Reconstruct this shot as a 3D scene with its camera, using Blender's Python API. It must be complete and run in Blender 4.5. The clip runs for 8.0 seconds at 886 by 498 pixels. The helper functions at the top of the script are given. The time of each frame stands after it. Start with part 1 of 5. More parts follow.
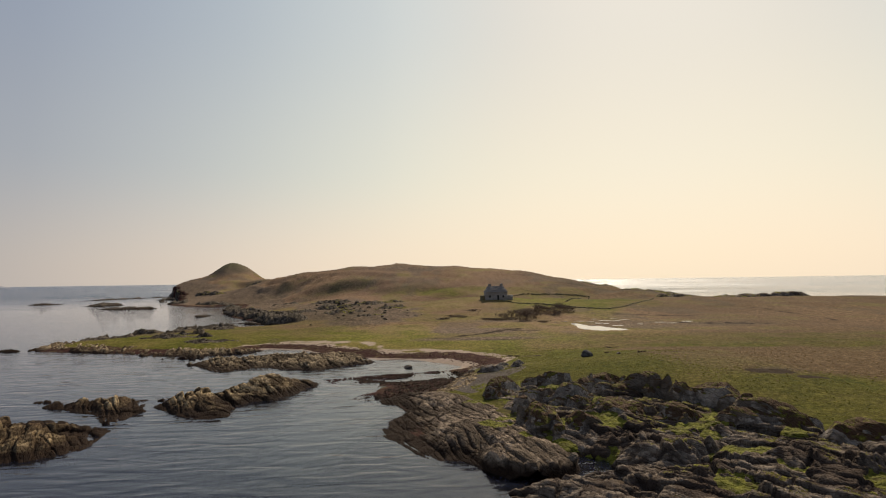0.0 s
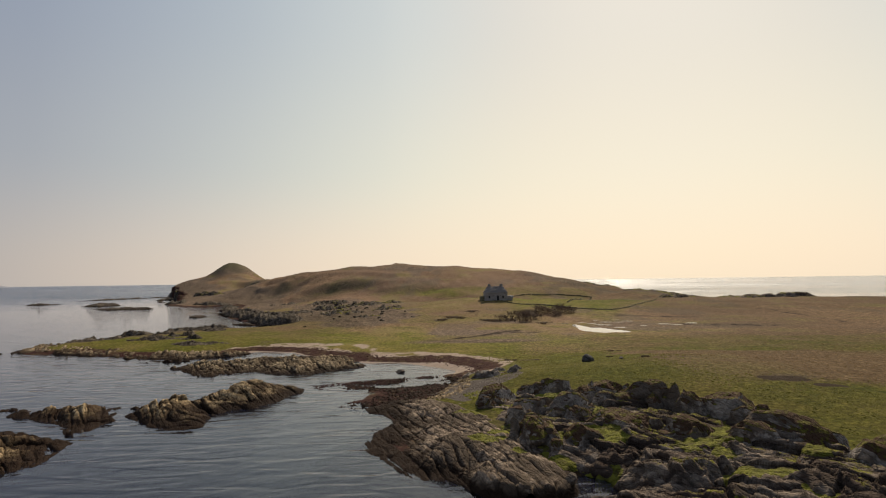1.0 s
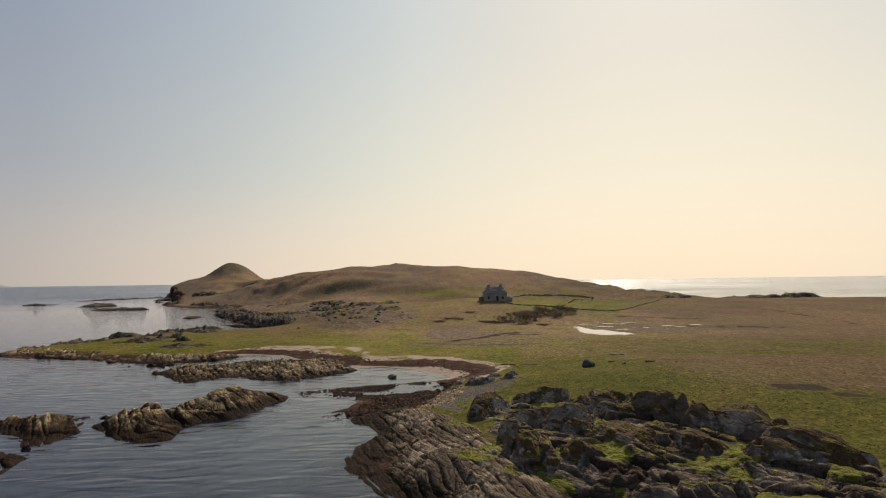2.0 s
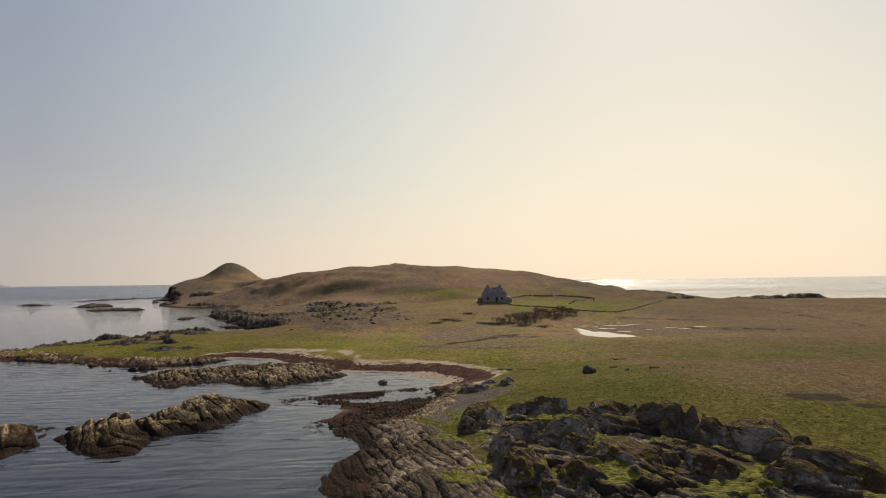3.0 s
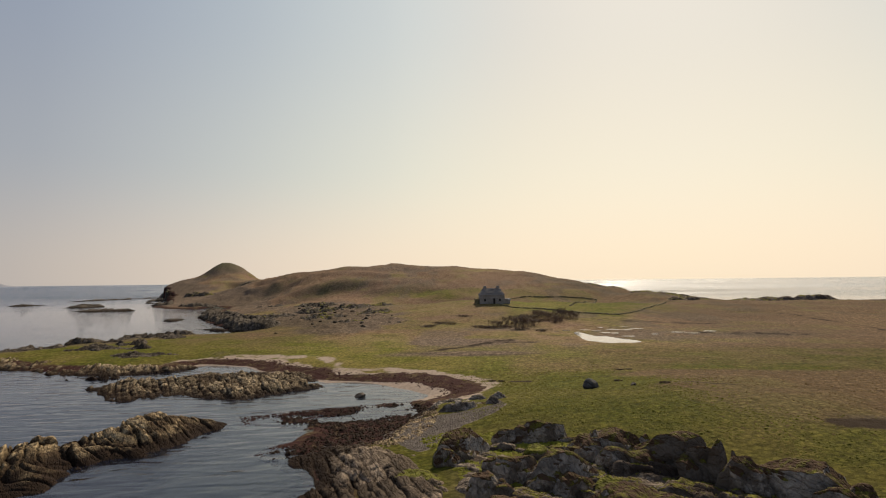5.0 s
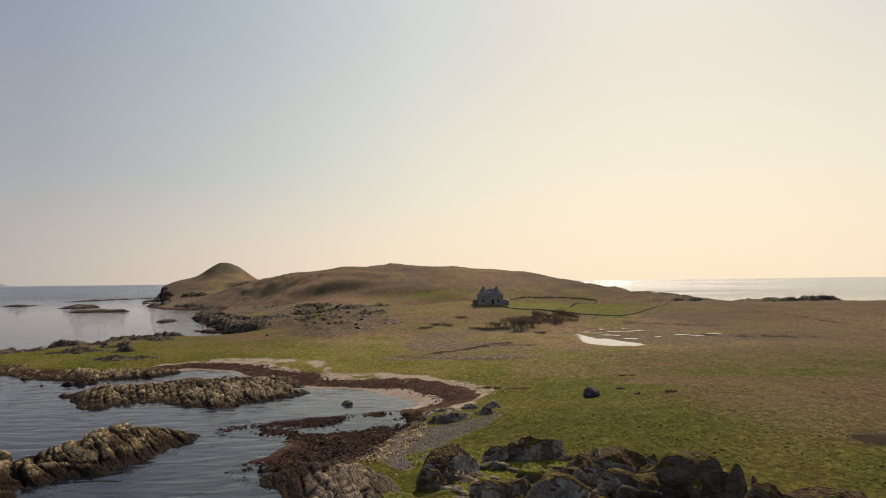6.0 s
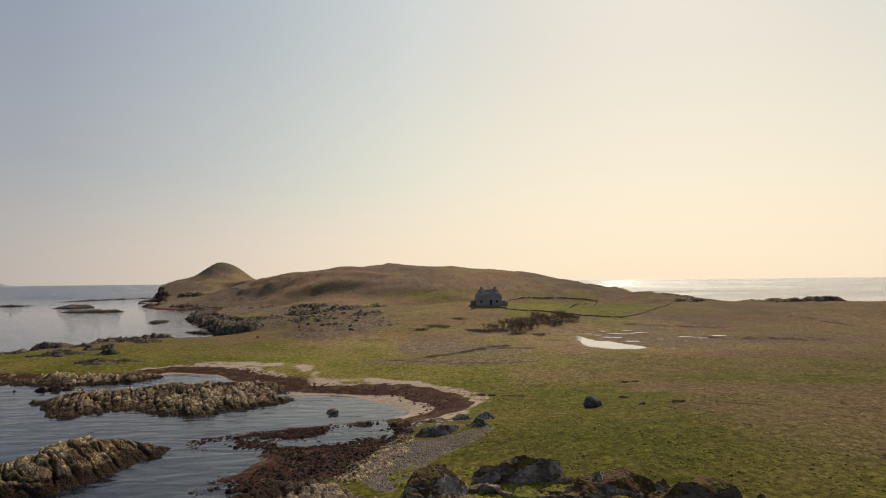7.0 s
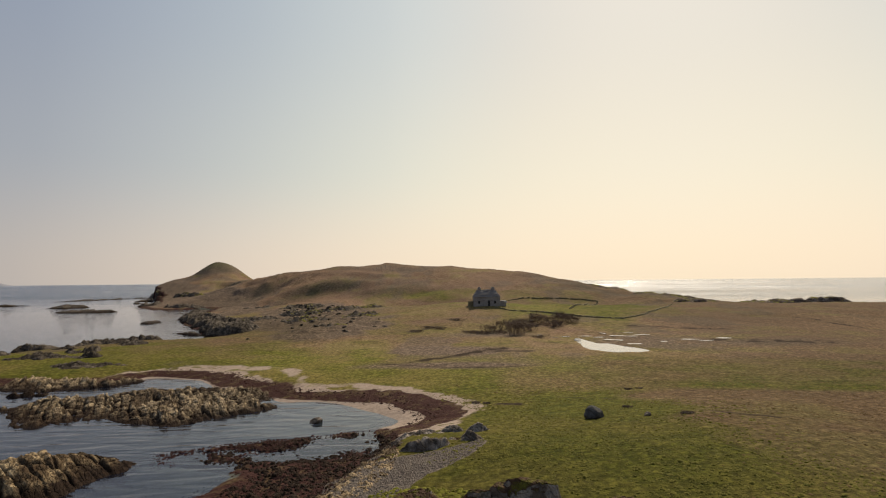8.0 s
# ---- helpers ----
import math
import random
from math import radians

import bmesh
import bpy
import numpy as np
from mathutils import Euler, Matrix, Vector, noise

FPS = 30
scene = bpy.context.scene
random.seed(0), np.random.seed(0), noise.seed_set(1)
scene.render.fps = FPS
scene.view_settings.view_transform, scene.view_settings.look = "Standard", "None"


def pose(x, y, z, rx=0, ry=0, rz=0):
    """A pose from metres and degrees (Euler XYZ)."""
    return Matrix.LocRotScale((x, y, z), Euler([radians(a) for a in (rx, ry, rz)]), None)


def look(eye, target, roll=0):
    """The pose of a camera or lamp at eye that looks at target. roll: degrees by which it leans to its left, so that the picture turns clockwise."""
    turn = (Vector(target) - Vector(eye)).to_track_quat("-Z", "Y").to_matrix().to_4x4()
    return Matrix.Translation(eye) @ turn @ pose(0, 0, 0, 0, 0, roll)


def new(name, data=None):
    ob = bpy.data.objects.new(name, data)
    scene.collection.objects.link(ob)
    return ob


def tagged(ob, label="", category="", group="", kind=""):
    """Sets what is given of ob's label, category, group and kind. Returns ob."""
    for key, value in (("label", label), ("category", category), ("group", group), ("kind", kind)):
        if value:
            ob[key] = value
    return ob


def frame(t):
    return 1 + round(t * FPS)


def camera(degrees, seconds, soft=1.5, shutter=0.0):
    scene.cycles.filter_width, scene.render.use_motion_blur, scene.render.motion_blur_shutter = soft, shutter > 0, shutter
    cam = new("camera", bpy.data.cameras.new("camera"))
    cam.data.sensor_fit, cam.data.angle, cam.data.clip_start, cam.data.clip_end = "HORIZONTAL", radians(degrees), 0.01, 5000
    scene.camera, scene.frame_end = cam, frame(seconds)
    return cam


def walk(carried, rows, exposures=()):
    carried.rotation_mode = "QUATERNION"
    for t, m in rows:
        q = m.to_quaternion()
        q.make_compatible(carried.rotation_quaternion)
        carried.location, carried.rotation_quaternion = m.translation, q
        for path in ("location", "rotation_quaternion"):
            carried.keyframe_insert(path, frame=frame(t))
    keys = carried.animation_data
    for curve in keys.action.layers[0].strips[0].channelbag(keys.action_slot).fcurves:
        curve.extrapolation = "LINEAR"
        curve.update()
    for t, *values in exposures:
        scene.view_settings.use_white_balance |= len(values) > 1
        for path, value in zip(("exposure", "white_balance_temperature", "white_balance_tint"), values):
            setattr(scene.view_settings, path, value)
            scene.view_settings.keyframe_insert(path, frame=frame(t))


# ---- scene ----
# ---------------------------------------------------------------- camera
cam = camera(73.3, 8.0, 1.1)
# seconds, eye x y z, heading to the left, look up, lean
ROWS = [
    (0.0, 1.683, 3.306, 12.403, 1.764, 2.94, -0.78),
    (1.0, 2.651, 7.185, 12.432, 1.965, 2.95, -0.76),
    (2.0, 3.566, 11.044, 12.482, 2.131, 2.96, -0.735),
    (3.0, 4.430, 14.879, 12.546, 2.264, 2.97, -0.71),
    (4.0, 5.246, 18.688, 12.619, 2.366, 2.98, -0.68),
    (5.0, 6.017, 22.468, 12.694, 2.439, 2.98, -0.65),
    (6.0, 6.744, 26.216, 12.766, 2.486, 2.99, -0.62),
    (7.0, 7.430, 29.929, 12.829, 2.509, 2.99, -0.585),
    (8.0, 8.077, 33.603, 12.876, 2.511, 2.98, -0.55),
]


def aimed(x, y, z, heading, up, lean):
    h, u = radians(heading), radians(up)
    return look((x, y, z), (x - math.sin(h) * math.cos(u), y + math.cos(h) * math.cos(u), z + math.sin(u)), lean)


walk(cam, [(t, aimed(*row)) for t, *row in ROWS])

# ---------------------------------------------------------------- daylight
SUN_AZ, SUN_EL = 19.0, 38.0          # degrees to the right of north (+y), and above the sea
world = bpy.data.worlds.new("hazy_sky")
scene.world = world
world.use_nodes = True
wt = world.node_tree
wt.nodes.clear()


def linear(r, g, b):
    return tuple((c / 255 / 12.92) if c < 10 else ((c / 255 + 0.055) / 1.055) ** 2.4 for c in (r, g, b))


def world_ramp(value, stops):
    node = wt.nodes.new("ShaderNodeValToRGB")
    r = node.color_ramp
    r.interpolation = "B_SPLINE"
    while len(r.elements) < len(stops):
        r.elements.new(0.5)
    for el, (at, colour) in zip(r.elements, stops):
        el.position, el.color = at, (*linear(*colour), 1)
    wt.links.new(value, node.inputs[0])
    return node.outputs[0]


sky = wt.nodes.new("ShaderNodeTexSky")
sky.sky_type = "NISHITA"
sky.sun_disc = False
sky.sun_elevation, sky.sun_rotation = radians(SUN_EL), radians(SUN_AZ)
sky.air_density, sky.dust_density, sky.ozone_density = 1.0, 2.5, 1.0
# sea haze: paler and warmer towards the sun and the horizon
way = wt.nodes.new("ShaderNodeTexCoord").outputs["Generated"]
flat = wt.nodes.new("ShaderNodeVectorMath")
flat.operation = "MULTIPLY"
flat.inputs[1].default_value = (1, 1, 0)
unit = wt.nodes.new("ShaderNodeVectorMath")
unit.operation = "NORMALIZE"
toward = wt.nodes.new("ShaderNodeVectorMath")
toward.operation = "DOT_PRODUCT"
toward.inputs[1].default_value = (math.sin(radians(SUN_AZ)), math.cos(radians(SUN_AZ)), 0)
angle = wt.nodes.new("ShaderNodeMath")
angle.operation = "ARCCOSINE"
turn = wt.nodes.new("ShaderNodeMath")
turn.operation = "DIVIDE"
turn.inputs[1].default_value = math.pi
split = wt.nodes.new("ShaderNodeSeparateXYZ")
for a_, b_ in ((way, flat.inputs[0]), (flat.outputs[0], unit.inputs[0]), (unit.outputs[0], toward.inputs[0]), (toward.outputs["Value"], angle.inputs[0]), (angle.outputs[0], turn.inputs[0]),
               (way, split.inputs[0])):
    wt.links.new(a_, b_)
# by the angle from the sun's bearing, in half turns
high = world_ramp(turn.outputs[0], [(0.0, (224, 219, 208)), (0.04, (224, 219, 208)), (0.08, (217, 214, 206)), (0.12, (209, 213, 210)), (0.15, (203, 209, 208)), (0.22, (176, 186, 194)), (0.31, (148, 157, 174)), (0.5, (114, 127, 149)), (1.0, (100, 114, 138))])
middle = world_ramp(turn.outputs[0], [(0.0, (246, 235, 211)), (0.04, (246, 235, 210)), (0.09, (242, 232, 208)), (0.15, (228, 226, 208)), (0.23, (196, 199, 194)), (0.31, (170, 172, 176)), (0.5, (130, 138, 154)), (1.0, (112, 124, 144))])
low = world_ramp(turn.outputs[0], [(0.0, (254, 234, 204)), (0.05, (254, 233, 204)), (0.10, (251, 231, 203)), (0.17, (243, 224, 200)), (0.24, (222, 207, 191)), (0.32, (190, 180, 172)), (0.5, (148, 150, 156)), (1.0, (128, 135, 148))])
zenith = (*linear(114, 129, 156), 1)


def blend(first, second, start, end):
    rng = wt.nodes.new("ShaderNodeMapRange")
    rng.interpolation_type = "SMOOTHSTEP"
    rng.inputs["From Min"].default_value, rng.inputs["From Max"].default_value = start, end
    wt.links.new(split.outputs[2], rng.inputs["Value"])
    node = wt.nodes.new("ShaderNodeMix")
    node.data_type = "RGBA"
    wt.links.new(rng.outputs[0], node.inputs[0])
    wt.links.new(first, node.inputs[6])
    if isinstance(second, tuple):
        node.inputs[7].default_value = second
    else:
        wt.links.new(second, node.inputs[7])
    return node.outputs[2]


haze = blend(blend(blend(low, middle, 0.0, 0.2), high, 0.1, 0.46), zenith, 0.6, 1.0)
bright = wt.nodes.new("ShaderNodeVectorMath")
bright.operation = "SCALE"
bright.inputs["Scale"].default_value = 10.0
wt.links.new(haze, bright.inputs[0])
both = wt.nodes.new("ShaderNodeMix")
both.data_type = "RGBA"
both.inputs[0].default_value = 0.95
wt.links.new(sky.outputs[0], both.inputs[6])
wt.links.new(bright.outputs[0], both.inputs[7])
bg = wt.nodes.new("ShaderNodeBackground")
bg.inputs["Strength"].default_value = 0.10
wo = wt.nodes.new("ShaderNodeOutputWorld")
wt.links.new(both.outputs[2], bg.inputs[0])
wt.links.new(bg.outputs[0], wo.inputs[0])

sun_data = bpy.data.lights.new("sun", "SUN")
sun_data.energy, sun_data.angle, sun_data.color = 4.2, radians(0.6), (1.0, 0.87, 0.68)
sun = new("sun", sun_data)
a, e = radians(SUN_AZ), radians(SUN_EL)
sun.matrix_world = look((500 * math.sin(a) * math.cos(e), 500 * math.cos(a) * math.cos(e), 500 * math.sin(e)), (0, 0, 0))
scene.view_settings.exposure = 0.0


# ---------------------------------------------------------------- noise and shape helpers
def lattice(i, j, seed):
    h = i.astype(np.uint32) * np.uint32(374761393) + j.astype(np.uint32) * np.uint32(668265263) + np.uint32((seed * 1442695041 + 977) & 0xFFFFFFFF)
    h = (h ^ (h >> np.uint32(13))) * np.uint32(1274126177)
    h = (h ^ (h >> np.uint32(16))) * np.uint32(2246822519)
    return (h ^ (h >> np.uint32(15))).astype(np.float64) / 2147483648.0 - 1.0


def vnoise(x, y, seed=0):
    """Smooth noise, -1 to 1, one lump a metre."""
    x, y = np.asarray(x, float), np.asarray(y, float)
    i, j = np.floor(x), np.floor(y)
    u, v = x - i, y - j
    u, v = u * u * u * (u * (u * 6 - 15) + 10), v * v * v * (v * (v * 6 - 15) + 10)
    i, j = i.astype(np.int64), j.astype(np.int64)
    top = lattice(i, j, seed) * (1 - u) + lattice(i + 1, j, seed) * u
    low = lattice(i, j + 1, seed) * (1 - u) + lattice(i + 1, j + 1, seed) * u
    return top * (1 - v) + low * v


def fbm(x, y, size, octaves=4, seed=0, gain=0.5):
    out, amp, total = 0.0, 1.0, 0.0
    for k in range(octaves):
        out = out + amp * vnoise(x / size + 17.3 * k, y / size - 9.1 * k, seed + k)
        total += amp
        amp, size = amp * gain, size * 0.47
    return out / total


def chunks(x, y, seed=0):
    """Broken cells: distance to the joint, a lot for each cell, and the place within the cell."""
    i, j = np.floor(x).astype(np.int64), np.floor(y).astype(np.int64)
    f1, f2 = np.full(np.shape(x), 9.0), np.full(np.shape(x), 9.0)
    lot, dx, dy = np.zeros(np.shape(x)), np.zeros(np.shape(x)), np.zeros(np.shape(x))
    for p in (-1, 0, 1):
        for q in (-1, 0, 1):
            cx = i + p + 0.5 + 0.42 * lattice(i + p, j + q, seed)
            cy = j + q + 0.5 + 0.42 * lattice(i + p, j + q, seed + 1)
            d = np.hypot(x - cx, y - cy)
            near = d < f1
            f2 = np.where(near, f1, np.minimum(f2, d))
            lot = np.where(near, lattice(i + p, j + q, seed + 2), lot)
            dx, dy = np.where(near, x - cx, dx), np.where(near, y - cy, dy)
            f1 = np.where(near, d, f1)
    return f2 - f1, lot, dx, dy


def smooth(a, b, v):
    t = np.clip((v - a) / (b - a), 0, 1)
    return t * t * (3 - 2 * t)


def rounded(points, steps=6):
    """A closed Catmull-Rom curve through the points."""
    p = np.array(points, float)
    t = np.linspace(0, 1, steps, endpoint=False)[:, None]
    out = []
    for k in range(len(p)):
        a, b, c, d = p[k - 1], p[k], p[(k + 1) % len(p)], p[(k + 2) % len(p)]
        out.append(0.5 * (2 * b + (c - a) * t + (2 * a - 5 * b + 4 * c - d) * t ** 2 + (3 * b - a - 3 * c + d) * t ** 3))
    return np.concatenate(out)


def inside(poly, x, y):
    """Distance to the outline: positive within, negative outside."""
    shape = np.shape(x)
    x, y = np.ravel(x), np.ravel(y)
    if x.size < 4000:
        a_, b_ = poly[:, None], np.roll(poly, -1, 0)[:, None]
        e_ = b_ - a_
        t = np.clip(((x - a_[..., 0]) * e_[..., 0] + (y - a_[..., 1]) * e_[..., 1]) / ((e_ ** 2).sum(-1) + 1e-12), 0, 1)
        best = ((x - a_[..., 0] - t * e_[..., 0]) ** 2 + (y - a_[..., 1] - t * e_[..., 1]) ** 2).min(0)
        rise = np.where(np.abs(e_[..., 1]) > 1e-12, e_[..., 1], 1e-12)
        odd = (((a_[..., 1] > y) != (b_[..., 1] > y)) & (x < e_[..., 0] * (y - a_[..., 1]) / rise + a_[..., 0])).sum(0) % 2 == 1
        return (np.sqrt(best) * np.where(odd, 1, -1)).reshape(shape)
    x, y = x.astype(np.float32), y.astype(np.float32)
    best, odd = np.full(x.shape, 1e18, np.float32), np.zeros(x.shape, bool)
    for (ax, ay), (bx, by) in zip(poly.tolist(), np.roll(poly, -1, 0).tolist()):
        ex, ey = bx - ax, by - ay
        px, py = x - ax, y - ay
        t = np.clip((px * ex + py * ey) / (ex * ex + ey * ey + 1e-12), 0, 1)
        best = np.minimum(best, (px - t * ex) ** 2 + (py - t * ey) ** 2)
        span = np.flatnonzero((py < 0) != (y < by))
        odd[span] ^= px[span] < ex * py[span] / (ey if abs(ey) > 1e-12 else 1e-12)
    return (np.sqrt(best) * np.where(odd, 1, -1)).reshape(shape).astype(float)


def grid_mesh(name, x, y, z, keep=None, attributes=(), soft=True, owner=None):
    """A mesh from a grid of heights, without the quads outside keep."""
    rows, cols = x.shape
    index = np.arange(rows * cols).reshape(rows, cols)
    quads = np.stack([index[:-1, :-1], index[:-1, 1:], index[1:, 1:], index[1:, :-1]], -1).reshape(-1, 4)
    if keep is not None:
        quads = quads[np.ravel(keep)[quads].all(1)]
    if owner is not None:
        quads = quads[np.ravel(owner)[quads[:, 0]]]
    used, quads = np.unique(quads, return_inverse=True)
    quads = quads.reshape(-1, 4)
    co = np.stack([x.ravel(), y.ravel(), z.ravel()], -1)[used]
    mesh = bpy.data.meshes.new(name)
    mesh.vertices.add(len(co))
    mesh.vertices.foreach_set("co", co.ravel().astype(np.float32))
    mesh.loops.add(quads.size)
    mesh.loops.foreach_set("vertex_index", quads.ravel().astype(np.int32))
    mesh.polygons.add(len(quads))
    mesh.polygons.foreach_set("loop_start", np.arange(0, quads.size, 4, dtype=np.int32))
    mesh.update(calc_edges=True)
    mesh.polygons.foreach_set("use_smooth", np.full(len(quads), soft))
    for key, values in attributes:
        mesh.attributes.new(key, "FLOAT", "POINT").data.foreach_set("value", np.ravel(values)[used].astype(np.float32))
    mesh.validate()
    return mesh


def soup_mesh(name, verts, faces, soft=False):
    mesh = bpy.data.meshes.new(name)
    mesh.from_pydata([tuple(v) for v in verts], [], [tuple(f) for f in faces])
    mesh.polygons.foreach_set("use_smooth", [soft] * len(mesh.polygons))
    mesh.update()
    return mesh


def part(name, bm, material, parent, label=""):
    mesh = bm
    if isinstance(bm, bmesh.types.BMesh):
        mesh = bpy.data.meshes.new(name)
        bm.to_mesh(mesh)
        bm.free()
    if material and not mesh.materials:
        mesh.materials.append(material)
    ob = new(name, mesh)
    ob.parent = parent
    return tagged(ob, label)


# ---------------------------------------------------------------- materials
def material(name):
    m = bpy.data.materials.new(name)
    m.use_nodes = True
    t = m.node_tree
    return m, t, t.nodes["Principled BSDF"]


class Nodes:
    """Short hands for node graphs in world metres."""

    def __init__(self, tree):
        self.t = tree
        self.place = tree.nodes.new("ShaderNodeNewGeometry").outputs["Position"]

    def link(self, a, b):
        self.t.links.new(a, b)

    def scaled(self, sx, sy, sz, turn=0.0):
        n = self.t.nodes.new("ShaderNodeMapping")
        n.vector_type = "TEXTURE"
        n.inputs["Scale"].default_value = (1 / sx, 1 / sy, 1 / sz)
        n.inputs["Rotation"].default_value = (0, 0, radians(turn))
        self.link(self.place, n.inputs["Vector"])
        return n.outputs[0]

    def noise(self, scale, detail=4, rough=0.55, vector=None, warp=0.0):
        n = self.t.nodes.new("ShaderNodeTexNoise")
        n.inputs["Scale"].default_value, n.inputs["Detail"].default_value = scale, detail
        n.inputs["Roughness"].default_value, n.inputs["Distortion"].default_value = rough, warp
        self.link(vector if vector is not None else self.place, n.inputs["Vector"])
        return n.outputs["Fac"]

    def cells(self, scale, vector=None, feature="F1", out="Distance"):
        n = self.t.nodes.new("ShaderNodeTexVoronoi")
        n.feature = feature
        n.inputs["Scale"].default_value = scale
        self.link(vector if vector is not None else self.place, n.inputs["Vector"])
        return n.outputs[out]

    def ramp(self, value, *stops):
        n = self.t.nodes.new("ShaderNodeValToRGB")
        r = n.color_ramp
        while len(r.elements) < len(stops):
            r.elements.new(0.5)
        for el, (at, colour) in zip(r.elements, stops):
            el.position = at
            el.color = (*colour, 1) if isinstance(colour, tuple) else (colour, colour, colour, 1)
        self.link(value, n.inputs[0])
        return n.outputs[0]

    def mix(self, fac, a, b, blend="MIX"):
        n = self.t.nodes.new("ShaderNodeMix")
        n.data_type, n.blend_type = "RGBA", blend
        for value, socket in ((fac, n.inputs[0]), (a, n.inputs[6]), (b, n.inputs[7])):
            if isinstance(value, (int, float)):
                socket.default_value = value
            elif isinstance(value, tuple):
                socket.default_value = (*value, 1)
            else:
                self.link(value, socket)
        return n.outputs[2]

    def math(self, op, a, b=0.0, clamp=False):
        n = self.t.nodes.new("ShaderNodeMath")
        n.operation, n.use_clamp = op, clamp
        for value, socket in ((a, n.inputs[0]), (b, n.inputs[1])):
            if isinstance(value, (int, float)):
                socket.default_value = value
            else:
                self.link(value, socket)
        return n.outputs[0]

    def attribute(self, name):
        n = self.t.nodes.new("ShaderNodeAttribute")
        n.attribute_name = name
        return n.outputs["Fac"]

    def axis(self, which, source=None):
        n = self.t.nodes.new("ShaderNodeSeparateXYZ")
        self.link(source if source is not None else self.place, n.inputs[0])
        return n.outputs[which]

    def random(self):
        return self.t.nodes.new("ShaderNodeObjectInfo").outputs["Random"]

    def bump(self, height, strength, distance, before=None):
        n = self.t.nodes.new("ShaderNodeBump")
        n.inputs["Strength"].default_value, n.inputs["Distance"].default_value = strength, distance
        self.link(height, n.inputs["Height"])
        if before is not None:
            self.link(before, n.inputs["Normal"])
        return n.outputs[0]

    def soft_mask(self, mask, jitter, width=0.12):
        """A mask with its edge broken up by noise."""
        v = self.math("ADD", mask, self.math("MULTIPLY", self.math("SUBTRACT", jitter, 0.5), 0.9))
        return self.ramp(v, (0.5 - width, 0.0), (0.5 + width, 1.0))


def ground_material():
    m, t, b = material("turf_and_shore")
    n = Nodes(t)
    fine, mid, broad = n.noise(7.0, 5, 0.65), n.noise(0.9, 5, 0.6), n.noise(0.09, 6, 0.6)
    huge = n.noise(0.022, 5, 0.6)
    # short grazed turf
    green = n.ramp(mid, (0.28, (0.046, 0.049, 0.007)), (0.5, (0.083, 0.080, 0.011)), (0.72, (0.126, 0.110, 0.018)))
    green = n.mix(n.ramp(broad, (0.42, 0.0), (0.64, 0.65)), green, (0.150, 0.108, 0.030))
    # brown winter moor
    brown = n.ramp(mid, (0.25, (0.073, 0.043, 0.019)), (0.5, (0.133, 0.082, 0.040)), (0.75, (0.200, 0.135, 0.071)))
    brown = n.mix(n.ramp(huge, (0.44, 0.0), (0.60, 0.65)), brown, (0.105, 0.066, 0.036))
    brown = n.mix(n.ramp(n.noise(0.05, 6, 0.65), (0.52, 0.0), (0.64, 0.5)), brown, (0.135, 0.116, 0.032))
    base = n.mix(n.soft_mask(n.attribute("moor"), broad, 0.22), green, brown)
    heath = n.ramp(n.noise(1.1, 6, 0.7), (0.3, (0.044, 0.031, 0.019)), (0.7, (0.148, 0.106, 0.060)))
    base = n.mix(n.soft_mask(n.attribute("heath"), n.noise(0.45, 8, 0.75), 0.32), base, heath)
    # shade between tussocks put into the colour, cell centres slightly lighter
    gap_shade = n.ramp(n.cells(2.1, n.scaled(1, 1, 0.2)), (0.0, 1.12), (0.38, 1.0), (0.62, 0.55))
    base = n.mix(0.75, base, gap_shade, "MULTIPLY")
    # near turf dulled; far turf lightened and blued to stand for aerial haze
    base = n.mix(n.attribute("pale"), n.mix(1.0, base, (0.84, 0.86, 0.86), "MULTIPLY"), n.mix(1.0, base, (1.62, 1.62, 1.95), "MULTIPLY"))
    grain = n.ramp(n.noise(3.2, 6, 0.75), (0.30, 0.62), (0.5, 1.22), (0.70, 2.0))
    base = n.mix(1.0, base, grain, "MULTIPLY")
    base = n.mix(n.soft_mask(n.attribute("scarp"), n.noise(0.11, 6, 0.6), 0.42), base, n.ramp(mid, (0.3, (0.062, 0.063, 0.030)), (0.7, (0.110, 0.106, 0.052))))
    base = n.mix(n.soft_mask(n.attribute("peat"), n.noise(0.9, 7, 0.75), 0.22), base, n.ramp(fine, (0.3, (0.018, 0.012, 0.008)), (0.7, (0.056, 0.036, 0.022))))
    pebble = n.ramp(n.cells(9.0, out="Color"), (0.1, (0.090, 0.072, 0.057)), (0.5, (0.165, 0.134, 0.105)), (0.9, (0.26, 0.215, 0.17)))
    torn = n.noise(1.2, 7, 0.72)
    base = n.mix(n.soft_mask(n.attribute("pebble"), torn, 0.1), base, pebble)
    sand = n.ramp(n.noise(2.2, 6, 0.7), (0.25, (0.22, 0.160, 0.118)), (0.7, (0.45, 0.355, 0.275)))
    base = n.mix(n.soft_mask(n.attribute("sand"), torn, 0.17), base, sand)
    weed = n.ramp(fine, (0.3, (0.016, 0.008, 0.007)), (0.52, (0.050, 0.021, 0.018)), (0.7, (0.120, 0.066, 0.046)))
    weed = n.mix(n.ramp(n.noise(0.55, 6, 0.7), (0.50, 0.0), (0.64, 0.75)), weed, n.ramp(fine, (0.35, (0.050, 0.036, 0.012)), (0.65, (0.200, 0.145, 0.070))))
    base = n.mix(n.soft_mask(n.attribute("weed"), torn, 0.12), base, weed)
    bed = n.ramp(n.noise(0.13, 4), (0.44, (0.018, 0.018, 0.020)), (0.62, (0.085, 0.085, 0.068)))
